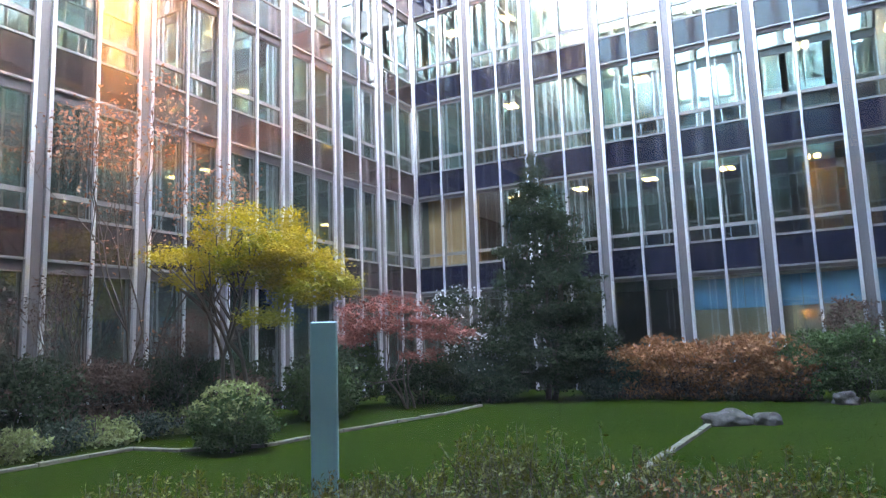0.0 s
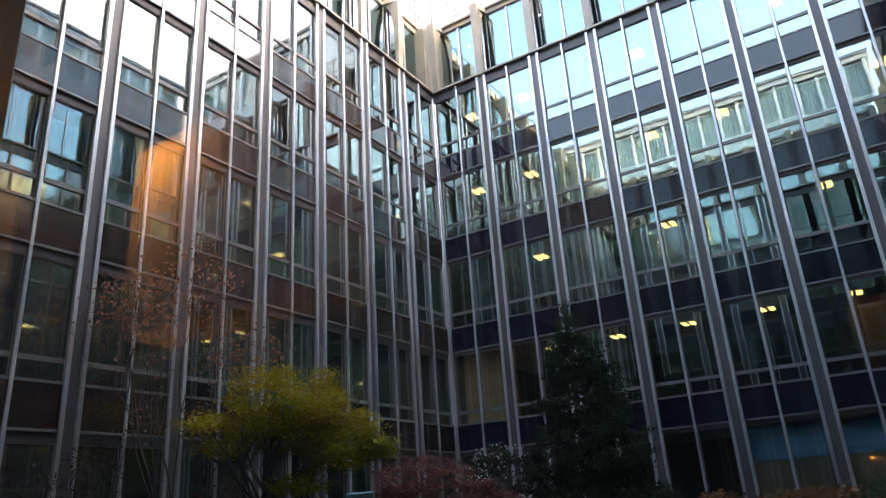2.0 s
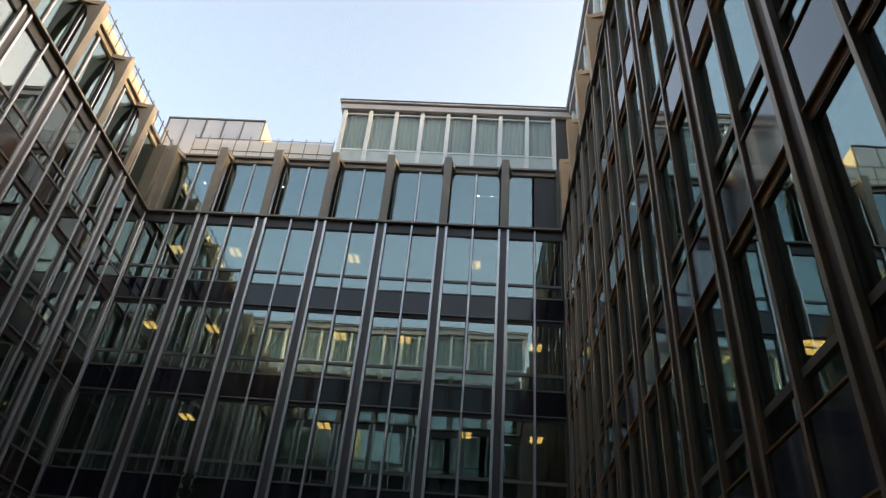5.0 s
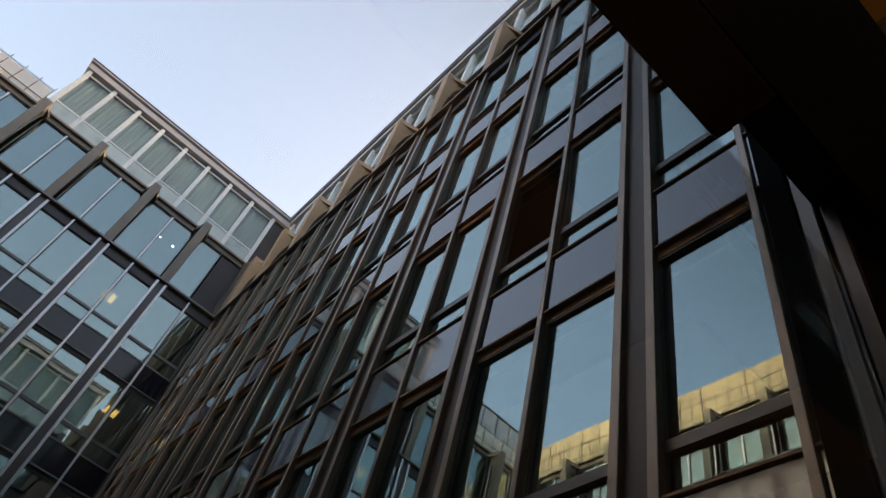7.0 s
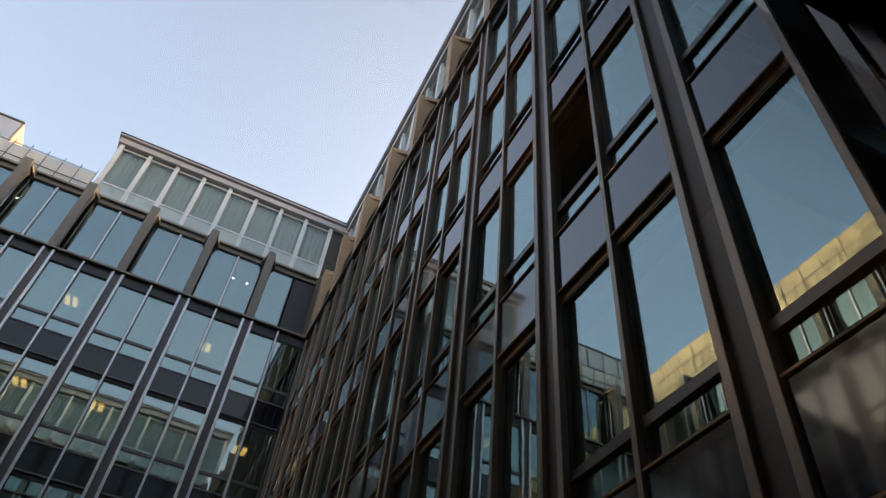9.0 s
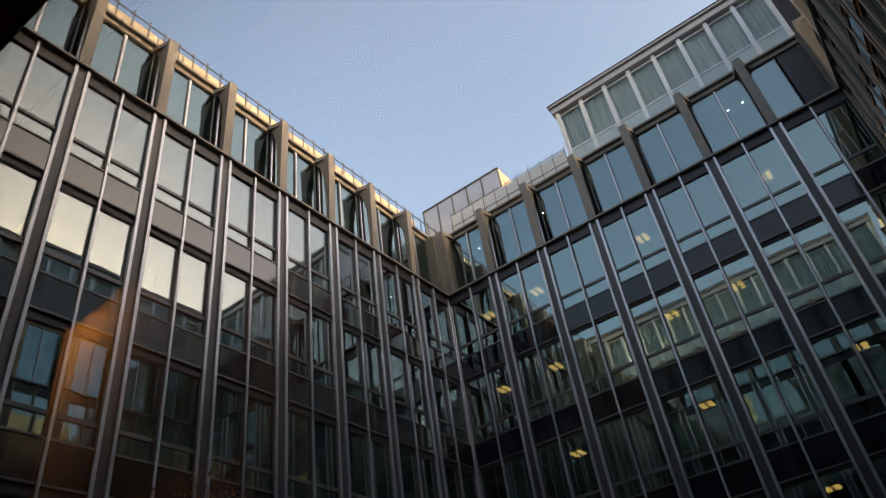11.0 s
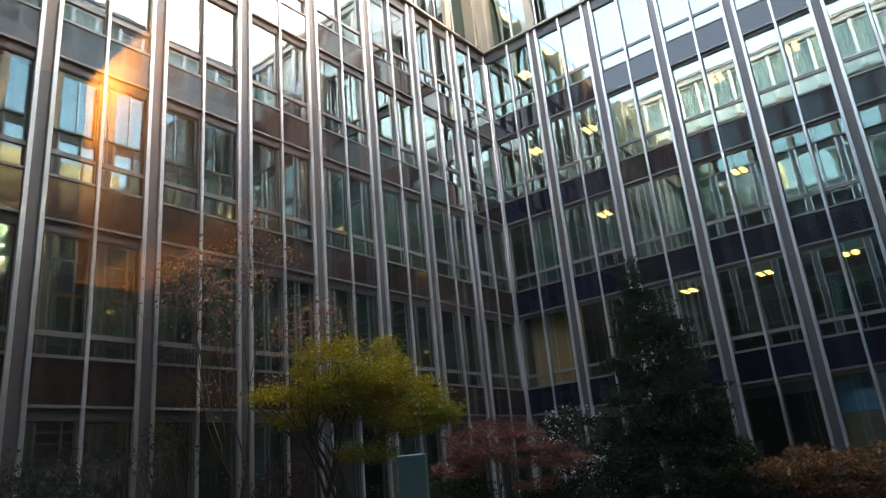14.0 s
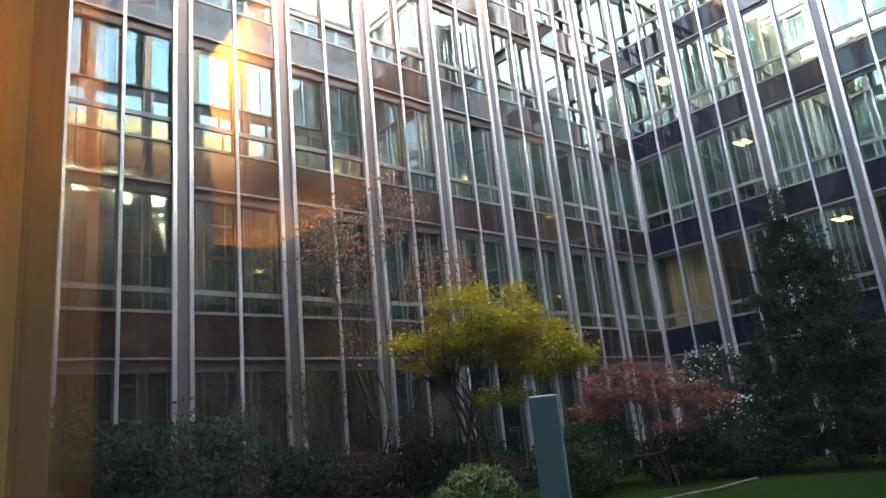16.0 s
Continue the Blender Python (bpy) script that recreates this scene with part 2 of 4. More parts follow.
def window(wing, x, z0, h, low=0.50, y=GY, curtains=0.0, rng=random, w=HALF, gm=None, swing=0, left=True, fm=None):
    """One window: frame with a transom, an upper and a lower pane; x is the left mullion's axis."""
    gm = gm or M_GLASS
    a, b = (0.178, w - 0.034) if left else (0.034, w - 0.178)
    t = 0.024
    key = (round(h, 2), low, round(w, 2), gm.name, left)

    def frame_bm():
        d = [(a, -0.03, 0, a + t, 0.05, h), (b - t, -0.03, 0, b, 0.05, h), (a + t, -0.03, 0, b - t, 0.05, t), (a + t, -0.03, h - t, b - t, 0.05, h)]
        if low:
            d.append((a + t, -0.035, low, b - t, 0.05, low + 0.10))
        return boxes(*d)
    win = piece("window", shared(("frame", (fm or M_FRAME).name) + key, frame_bm, fm or M_FRAME), wing, pose(x, y, z0))

    def pane_bm(za, zb):
        return boxes((a + t - 0.004, -0.004, za, b - t + 0.004, 0.004, zb))
    tops = low + 0.10 if low else t
    tilt = lambda: pose(0, 0.012, 0, rng.gauss(0, 0.10), 0, rng.gauss(0, 0.14))
    piece("pane", shared(("up",) + key, lambda: pane_bm(tops, h - t), gm), win, pose(b - t, 0.012, 0, 0, 0, -swing) @ pose(t - b, 0, 0) if swing else tilt())
    if low:
        piece("pane", shared(("low",) + key, lambda: pane_bm(t, low), gm), win, tilt())
    if rng.random() < curtains:
        k = rng.randrange(4)
        full = rng.random() < 0.8 or curtains > 0.9
        wd = (b - a) * (1 if full else 0.45)
        piece("curtain", shared(("cur", k, full, left, round(h, 2)), lambda: curtain_mesh(wd, h - 0.1, k), M_CURT), win, pose(a if rng.random() < 0.5 or full else b - wd, 0.16, 0.06))
    return win


def office_wing(label, m, length, seed, offset=0.0, curtains=0.3, skip=None, span=None, depth=7.0, alu=None, gy=GY, gm=None, low_gm=None, soffit_h=0.1, tan=None, bare=(), dark_end=False, ajar=(), rail=0.05):
    """A wing seen from the court: x to the right along the facade from a corner, y into the building."""
    rng = random.Random(seed)
    span, alu = span or M_SPAN, alu or M_ALU
    wing = tagged(new("office_wing"), label, "building")
    wing.matrix_world = m
    nb = int(math.ceil((length - offset) / BAY - 0.02))
    lines = [offset + i * BAY for i in range(-1 if offset > 0.3 else 0, nb + 1)]
    lines = [u for u in lines if u < length + 0.1]
    skip = skip or (lambda u, s: False)
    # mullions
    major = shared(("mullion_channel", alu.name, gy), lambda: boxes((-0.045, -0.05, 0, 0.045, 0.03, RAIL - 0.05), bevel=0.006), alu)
    web = shared(("mullion_web", gy, alu.name), lambda: boxes((-0.174, 0.03, 0, 0.174, gy + 0.06, RAIL - 0.06)), M_RECESS if alu is M_ALU else M_REVEAL_GLARE)
    flat = shared(("mullion_flat", gy, alu.name), lambda: boxes((-0.119, 0.012, 0, 0.119, 0.028, RAIL - 0.055)), M_RECESS_PLATE if alu is M_ALU else M_PLATE_GLARE)
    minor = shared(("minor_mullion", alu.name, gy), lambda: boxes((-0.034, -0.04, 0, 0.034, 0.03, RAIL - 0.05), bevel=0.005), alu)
    thin_web = shared(("thin_web", gy, alu.name), lambda: boxes((-0.031, 0.03, 0, 0.031, gy + 0.06, RAIL - 0.06)), M_RECESS if alu is M_ALU else M_REVEAL_GLARE)
    for u in lines:
        if skip(u, 0):
            continue
        if 0.1 < u < length - 0.1:
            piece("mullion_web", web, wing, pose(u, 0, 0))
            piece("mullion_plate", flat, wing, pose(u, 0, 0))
            for s in (-0.165, 0.165):
                piece("mullion", major, wing, pose(u + s, 0, 0))
        else:
            piece("mullion", major, wing, pose(u, 0, 0))
    halves = []
    for u in lines:
        for k in (0, 1):
            x = u + k * HALF
            if -0.12 < x and x + HALF < length + 0.24:
                halves.append((x, k))
        x = u + HALF
        if 0.1 < x < length - 0.1 and not skip(x, 0):
            piece("minor_mullion", minor, wing, pose(x, 0, 0))
            piece("mullion_web", thin_web, wing, pose(x, 0, 0))
    # windows and spandrels, storey by storey
    spans = [(0.55, HEAD[0] - soffit_h)] + [(SILL[i], HEAD[i + 1] - soffit_h if i < 3 else RAIL - 0.46) for i in range(4)]
    for i, (x, k) in enumerate(halves):
        for s, (z0, z1) in enumerate(spans):
            if s == 0 and skip(x + HALF / 2, 0):
                continue
            window(wing, x, z0, z1 - z0, (0, 0.36, 0.46, 0.5, 0.5)[s], y=gy, curtains=0 if (i, s) in bare else curtains if s < 3 else curtains * 0.4, rng=rng, swing=62 if (i, s) in ajar else 0, left=k == 0, fm=M_FRAME_GLARE if alu is M_ALU_GLARE else None, gm=low_gm if low_gm and (i, s) in bare else gm)
        x0, x1 = (0.172, HALF - 0.03) if k == 0 else (0.03, HALF - 0.172)
        for s in range(4):
            if s == 0 and skip(x + HALF / 2, 0):
                continue
            h = SILL[s] - HEAD[s]
            piece("spandrel_panel", shared(("span", round(h, 2), span.name, gy, k, rail), lambda: boxes((x0, 0.0, rail, x1, gy + 0.08, h - rail)), span), wing, pose(x, 0, HEAD[s]))
            # Added upright band standing for the shaded soffit; the shade is its colour.
            piece("blind_box", shared(("soffit_h", alu.name, gy, soffit_h, k), lambda: boxes((x0, gy * 0.45, -soffit_h, x1, gy + 0.06, 0)), M_RECESS if alu is M_ALU else M_REVEAL_GLARE), wing, pose(x, 0, HEAD[s]))
            for z in (0.0, h - rail):
                piece("spandrel_rail", shared(("rail", alu.name, gy, k), lambda: boxes((x0, -0.025, 0, x1, gy + 0.09, rail)), M_FRAME if alu is M_ALU else M_REVEAL_GLARE), wing, pose(x, 0, HEAD[s] + z))
        if not skip(x + HALF / 2, 0):
            piece("plinth_panel", shared(("plinth", gy, k), lambda: boxes((x0, 0.03, -0.3, x1, gy + 0.08, 0.55)), M_SPAN), wing, pose(x, 0, 0))
    # fascia and gutter under the roof storey
    part("fascia", boxes((0, 0.03, RAIL - 0.46, length, gy + 0.1, RAIL - 0.06)), M_DARK, wing)
    part("gutter_rail", boxes((0, -0.12, RAIL - 0.06, length, 0.75, RAIL + 0.03), bevel=0.01), M_TAN, wing)
    # roof storey
    RG = 0.62

    def pillar_bm():
        bm = bmesh.new()
        prism(bm, [(-0.02, RAIL + 0.03), (0.11, RAIL + 0.03), (0.125, RAIL + 1.3), (0.17, RAIL + 2.1), (0.26, RAIL + 2.6), (0.38, RAIL + 2.95), (RG - 0.09, PIL - 0.22), (RG - 0.09, PIL - 0.04), (0.1, PIL - 0.02), (-0.12, PIL)], -0.15, 0.15)
        return bm

    def gusset_bm(sg):
        """Splayed infill between a pillar head and the set-back beam."""
        bm = bmesh.new()
        plan = [(0.15, 0.02), (0.152, RG - 0.082), (0.30, RG - 0.082)]
        lo = [bm.verts.new((sg * px, py, PIL - 0.22)) for px, py in plan]
        hi = [bm.verts.new((sg * px, py, PIL - 0.035)) for px, py in plan]
        bm.faces.new(lo)
        bm.faces.new(hi[::-1])
        for i in range(3):
            bm.faces.new((lo[i], lo[(i + 1) % 3], hi[(i + 1) % 3], hi[i]))
        bmesh.ops.recalc_face_normals(bm, faces=bm.faces)
        return bm
    tan = tan or M_TAN
    pil = shared(("roof_pillar", tan.name), pillar_bm, tan)
    for u in lines:
        ux = u if u > 0.2 else 0.16
        piece("roof_pillar", pil, wing, pose(ux, 0, 0))
        for sg in (-1, 1):
            if 0.3 < ux + sg * 0.3 < length - 0.1:
                piece("beam_gusset", shared(("gusset", sg, tan.name), lambda: gusset_bm(sg), tan), wing, pose(ux, 0, 0))
    for x, k in halves:
        if dark_end and x > length - 1.5:
            part("dark_panel", boxes((x + 0.04, RG, RAIL + 0.05, x + HALF, RG + 0.05, PIL - 0.26)), M_DARK, wing)
            continue
        window(wing, x, RAIL + 0.05, PIL - 0.30 - RAIL, 0.16, y=RG, curtains=0, rng=rng, gm=M_GLASS_T, left=k == 0)
        piece("roof_mullion", shared("roof_mullion", lambda: boxes((-0.03, -0.05, 0, 0.03, 0.03, PIL - 0.27 - RAIL)), M_ALU), wing, pose(x, RG, RAIL + 0.04))
    part("roof_beam", boxes((0, RG - 0.08, PIL - 0.24, length, RG + 0.3, PIL - 0.03), bevel=0.01), tan, wing)
    part("roof_edge", boxes((0, RG - 0.20, PIL - 0.03, length, RG + 0.31, PIL + 0.07), bevel=0.01), M_TAN, wing)
    # slabs, rooms
    rooms = [0.0] + [h + 0.5 for h in HEAD] + [RAIL + 0.1]
    for z in rooms:
        part("floor_slab", boxes((0.2, gy + 0.32, z - 0.42, length - 0.2, depth, z)), M_FLOOR, wing)
    for i, h in enumerate(HEAD + [RAIL - 0.44, PIL - 0.25]):
        part("office_ceiling", boxes((0.2, gy + 0.3 if i < 5 else RG + 0.1, h + 0.03, length - 0.2, depth, h + 0.07)), M_CEIL, wing)
    part("back_wall", boxes((0, depth, -0.3, length, depth + 0.2, PIL)), M_ROOM, wing)
    for x in (0.0, length - 0.2):
        part("end_wall", boxes((x, gy + 0.07, -0.3, x + 0.2, depth, PIL - 0.1)), M_ROOM, wing)
    part("roof_deck", boxes((-0.0, RG + 0.31, PIL - 0.1, length, depth + 3, PIL + 0.06)), M_ROOF, wing)
    return wing


def parapet(wing, x0, x1, y, z0, z1, material, back=0.0, top=None):
    """Panels behind the roof edge, set back or in line with the guard rail of thin posts."""
    n = max(1, round((x1 - x0) / 1.17))
    w = (x1 - x0) / n
    top = top or z1
    courses = [(z0, top)] if not back else [(z0, z0 + 0.56 * (top - z0)), (z0 + 0.56 * (top - z0), top)]
    gap = 0.006 if not back else 0.022
    for za, zb in courses:
        for i in range(n):
            piece("parapet_panel", shared(("para", round(w, 3), round(zb - za, 2), material.name), lambda: boxes((gap, 0, gap, w - gap, 0.05, zb - za - gap), bevel=0.004), material), wing, pose(x0 + i * w, y + back + 0.012 * (i % 2) * (back > 0), za))
    if back:
        part("parapet_backing", boxes((x0, y + back + 0.07, z0, x1, y + back + 0.2, top - 0.05)), M_DARK, wing)
    thick, metal = (0.014, M_FRAME) if not back else (0.024, M_DARK)
    upright = shared(("post", round(z1 - z0, 2), metal.name), lambda: boxes((-thick, -0.014, 0, thick, 0.014, z1 - z0 + 0.24)), metal)
    for i in range(2 * n + 1):
        piece("rail_post", upright, wing, pose(x0 + i * w / 2, y - 0.03, z0))
    for z in (z0 + 0.5 * (z1 - z0), z1 + 0.02):
        part("guard_rail", boxes((x0, y - 0.045, z, x1, y - 0.02, z + 2 * thick)), metal, wing)


# ---- the wings ----
LB = WC - WA
LA = WB - WD
wing_b = office_wing("glass and aluminium office wing with dark spandrels and lit ceiling lamps", pose(WA, WB, 0), LB, 2, offset=-0.05, curtains=0.25, dark_end=True, low_gm=M_SHOP, bare=[(i, s) for i in range(14) for s in (0, 1) if s == 0 or i < 3])
wing_a = office_wing("glass and aluminium office wing with pale curtains and sunlit parapet", pose(WA, WD, 0, 0, 0, 90), LA, 3, offset=2.226, curtains=0.92, span=M_SPAN_A, gm=M_GLASS_A, soffit_h=0.2)
office_wing("glass and aluminium office wing with deep window reveals", pose(WC, WB, 0, 0, 0, -90), LA, 4, offset=0.03, curtains=0.15, alu=M_ALU_GLARE, gy=0.07, span=M_SPAN_C, soffit_h=0.10, rail=0.022, tan=M_TAN_LIT, ajar=((14, 2),))
OPEN = (-2.62, 1.68)
office_wing("glass and aluminium office wing the view is taken from", pose(WC, WD, 0, 0, 0, 180), LB, 5, curtains=0.3,
            skip=lambda u, s: OPEN[0] - 0.4 < WC - u < OPEN[1] + 0.4)
parapet(wing_a, 0.2, LA + 3.6, 0.95, PIL + 0.07, PIL + 1.40, M_CREAM, 2.6, 26.35)
parapet(wing_b, 0.3, 6.5, 0.95, PIL + 0.07, PIL + 1.42, M_FROST)

# solid corners behind the wings, unseen, filled to stop sun slipping between them
for nm, d in (("corner_block", (WC + 0.25, WD - 7, -0.3, WC + 7.2, WD - 0.02, PIL)), ("corner_block", (WA - 7.2, WD - 7, -0.3, WA - 0.25, WD - 0.02, PIL)),
              ("corner_block", (WC + 0.25, WB + 0.02, -0.3, WC + 7.2, WB + 7, PIL)), ("corner_block", (WA - 7.2, WB + 0.02, -0.3, WA - 0.25, WB + 7, PIL))):
    tagged(part(nm, boxes(d), M_ROOM), kind="structure")

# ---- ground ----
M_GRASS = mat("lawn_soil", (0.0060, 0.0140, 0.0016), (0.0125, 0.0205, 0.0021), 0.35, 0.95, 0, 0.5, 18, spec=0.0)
M_STONE = mat("grey_stone", (0.0176, 0.0176, 0.016), (0.068, 0.064, 0.0576), 5, 0.95, 0, 1.0, 28, spec=0.1)
M_KERB = mat("pale_kerb_stone", (0.055, 0.056, 0.036), (0.105, 0.102, 0.07), 4, 0.9, 0, 0.5, 60, 0.2, spec=0.2)
M_TEAL = mat("verdigris_painted_metal", (0.102, 0.204, 0.2125), (0.1445, 0.2635, 0.272), 1.6, 0.5, 0.1, 0.05, 50, stretch=(1, 1, 0.3))
M_EARTH = mat("dark_earth", (0.018, 0.014, 0.01), (0.04, 0.03, 0.02), 3, 0.95, 0, 0.8, 30)
tagged(part("ground", boxes((-400, -400, -0.5, 400, 400, -0.32)), M_EARTH), kind="structure")
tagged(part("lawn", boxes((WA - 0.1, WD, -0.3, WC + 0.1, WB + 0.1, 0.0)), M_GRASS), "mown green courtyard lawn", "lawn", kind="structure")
teal_pillar = tagged(new("teal_pillar"), "flat teal painted metal pillar standing on the lawn", "pillar")
teal_pillar.matrix_world = pose(-3.95, 4.55, 0, 0, 0, 32)
part("shaft", boxes((-0.115, -0.045, 0, 0.115, 0.045, 1.79), bevel=0.01), M_TEAL, teal_pillar)

# ---- planting ----
M_BARK = mat("dark_bark", (0.035, 0.026, 0.02), (0.08, 0.062, 0.048), 6, 0.9, 0, 0.5, 60)


def leaf_mat(name, c1, c2, vary=0.35, rough=0.6, spec=0.25):
    c1, c2 = [0.70 * q for q in c1], [0.70 * q for q in c2]
    m = mat(name, c1, c2, 1.2, rough, 0, 0.0, 30, vary, spec=spec)
    n, l = m.node_tree.nodes, m.node_tree.links
    b = n["Principled BSDF"]
    tr = n.new("ShaderNodeBsdfTranslucent")
    tr.inputs[0].default_value = (*[min(1, (p + q) * 0.7) for p, q in zip(c1, c2)], 1)
    mx = n.new("ShaderNodeMixShader")
    mx.inputs[0].default_value = 0.3
    l.new(b.outputs[0], mx.inputs[1])
    l.new(tr.outputs[0], mx.inputs[2])
    l.new(mx.outputs[0], n["Material Output"].inputs[0])
    return m


L_YELLOW = leaf_mat("yellow_maple_leaf", (0.33, 0.245, 0.006), (0.46, 0.345, 0.01))
L_LIME = leaf_mat("lime_maple_leaf", (0.225, 0.215, 0.006), (0.33, 0.295, 0.01))
L_RED = leaf_mat("red_maple_leaf", (0.18, 0.055, 0.04), (0.27, 0.095, 0.07))
L_RUSSET = leaf_mat("russet_leaf", (0.32, 0.14, 0.075), (0.48, 0.24, 0.14))
L_ORANGE = leaf_mat("orange_hedge_leaf", (0.205, 0.085, 0.03), (0.31, 0.145, 0.058))
L_DARK = leaf_mat("dark_evergreen_leaf", (0.018, 0.032, 0.016), (0.038, 0.058, 0.028), rough=0.7, spec=0.08)
L_GREEN = leaf_mat("green_hedge_leaf", (0.036, 0.066, 0.02), (0.065, 0.105, 0.035), spec=0.08)
L_BLUE = leaf_mat("bluish_evergreen_leaf", (0.028, 0.046, 0.032), (0.055, 0.08, 0.055), spec=0.08)
L_PALE = leaf_mat("pale_green_leaf", (0.12, 0.16, 0.05), (0.25, 0.27, 0.10))
L_BROWN = leaf_mat("brown_twiggy_leaf", (0.06, 0.035, 0.025), (0.11, 0.065, 0.045))
L_PETAL = leaf_mat("white_petal", (0.70, 0.70, 0.72), (0.85, 0.85, 0.86), 0.1)
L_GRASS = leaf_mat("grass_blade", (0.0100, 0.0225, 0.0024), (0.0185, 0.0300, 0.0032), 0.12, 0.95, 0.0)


def leaves(pts, size, rs, flat=0.0, long=1.6):
    """A bmesh-free cloud of folded leaves at the points; flat: how far they lie level."""
    n = len(pts)
    d = rs.normal(size=(n, 3))
    d[:, 2] *= 1 - flat
    d /= np.linalg.norm(d, axis=1)[:, None] + 1e-9
    up = rs.normal(size=(n, 3)) * (1 - flat) + np.array([0, 0, 1.0]) * (0.4 + 2 * flat)
    s = np.cross(d, up)
    s /= np.linalg.norm(s, axis=1)[:, None] + 1e-9
    nn = np.cross(s, d)
    k = (size * rs.uniform(0.6, 1.35, n))[:, None]
    tip = pts + d * k * long
    mid = pts + d * k * long * 0.5
    v = np.stack([pts, mid + s * k * 0.42 + nn * k * 0.12, tip, mid - s * k * 0.42 + nn * k * 0.12], 1).reshape(-1, 3)
    q = np.arange(n)[:, None] * 4
    return v, np.concatenate([q + [0, 1, 2], q + [0, 2, 3]], 0)


def cloud(rs, blobs, n, clumps, spread, hollow=0.5):
    """Points in clumps inside ellipsoids (x, y, z, rx, ry, rz)."""
    w = np.array([b[3] * b[4] * b[5] for b in blobs]) ** 0.67
    w /= w.sum()
    out = []
    for b, f in zip(blobs, w):
        m = max(3, int(clumps * f))
        d = rs.normal(size=(m, 3))
        d /= np.linalg.norm(d, axis=1)[:, None]
        c = d * (hollow + (1 - hollow) * rs.uniform(0, 1, (m, 1)) ** 0.5)
        c = c * b[3:6] + b[0:3]
        per = rs.multinomial(int(n * f), rs.dirichlet(np.ones(m) * 1.5))
        for ci, k in zip(c, per):
            out.append(ci + rs.normal(size=(k, 3)) * spread * np.array([1.1, 1.1, 0.45]))
    return np.concatenate(out)


def leaf_part(name, vf, material, parent, label=""):
    me = bpy.data.meshes.new(name)
    me.from_pydata(vf[0].tolist(), [], vf[1].tolist())
    me.materials.append(material)
    ob = new(name, me)
    ob.parent = parent
    if label:
        ob["label"] = label
    return ob


def tube(bm, p, q, r0, r1, k=6):
    d = (q - p).normalized()
    a = d.orthogonal().normalized()
    b = d.cross(a)
    rings = []
    for c, r in ((p, r0), (q, r1)):
        rings.append([bm.verts.new(c + (a * math.cos(6.2832 * i / k) + b * math.sin(6.2832 * i / k)) * r) for i in range(k)])
    for i in range(k):
        bm.faces.new((rings[0][i], rings[0][(i + 1) % k], rings[1][(i + 1) % k], rings[1][i]))


def limbs(bm, r, p, d, length, rad, depth, spread=0.6, ends=None, lift=0.1):
    """A branching, tapering limb."""
    n = 3
    for i in range(n):
        d = (d + Vector((r.gauss(0, 0.14), r.gauss(0, 0.14), r.gauss(0, 0.06) + lift * 0.3))).normalized()
        q = p + d * length / n
        tube(bm, p, q, rad * (1 - 0.25 * i / n), rad * (1 - 0.25 * (i + 1) / n), 6 if rad > 0.03 else 4)
        p = q
    if ends is not None:
        ends.append(p.copy())
    if depth:
        for k in range(r.choice((2, 3))):
            nd = (d + Vector((r.gauss(0, spread), r.gauss(0, spread), r.gauss(0, spread * 0.5) + lift))).normalized()
            limbs(bm, r, p, nd, length * r.uniform(0.6, 0.85), rad * 0.62, depth - 1, spread, ends, lift)


def tree(name, at, label, trunks, height, rad, depth, seed, spread=0.55, lift=0.2, s=1.0):
    ob = tagged(new(name), label, "tree" if "tree" in name else "shrub")
    ob.matrix_world = pose(*at) @ Matrix.Scale(s, 4)
    r = random.Random(seed)
    bm = bmesh.new()
    ends = []
    for i in range(trunks):
        d = Vector((r.gauss(0, 0.16), r.gauss(0, 0.16), 1)).normalized()
        limbs(bm, r, Vector((r.uniform(-0.2, 0.2), r.uniform(-0.2, 0.2), -0.05)) if trunks > 1 else Vector((0, 0, -0.05)), d, height, rad, depth, spread, ends, lift)
    part("trunk", bm, M_BARK, ob, "dark bare trunk and limbs")
    return ob, ends


def shrub(name, at, label, blobs, n, size, material, seed, clumps=60, spread=0.1, flat=0.0, extra=(), twigs=6):
    ob = tagged(new(name), label, "shrub")
    ob.matrix_world = pose(*at)
    rs = np.random.RandomState(seed)
    leaf_part("foliage", leaves(cloud(rs, blobs, n, clumps, spread), size, rs, flat), material, ob)
    for nm, m2, n2, s2, bl in extra:
        leaf_part(nm, leaves(cloud(rs, bl or blobs, n2, max(6, n2 // 2), spread * 0.6, 0.85), s2, rs, flat), m2, ob)
    r = random.Random(seed)
    bm = bmesh.new()
    b = blobs[0]
    for i in range(twigs):
        limbs(bm, r, Vector((b[0] + r.uniform(-0.15, 0.15), b[1] + r.uniform(-0.15, 0.15), -0.03)), Vector((r.gauss(0, 0.35), r.gauss(0, 0.35), 1)).normalized(), max(0.25, b[2] * 0.6), 0.018, 2, 0.5)
    part("stem", bm, M_BARK, ob, "thin brown stems")
    return ob


# yellow maple with a second, lower tier
yt, _ = tree("maple_tree", (-10.6, 10.1, 0), "small maple tree with bright yellow autumn leaves", 3, 1.5, 0.055, 3, 11, 0.5, 0.12)
rs = np.random.RandomState(5)
blobs = [(0.1, 0.2, 3.85, 1.2, 1.25, 0.78), (-0.6, -0.75, 3.35, 0.85, 0.85, 0.55), (0.75, 0.8, 3.25, 1.0, 1.0, 0.6), (1.2, 1.05, 2.85, 0.75, 0.75, 0.42)]
leaf_part("crown", leaves(cloud(rs, blobs, 19000, 150, 0.15, 0.3), 0.052, rs, 0.55), L_YELLOW, yt)
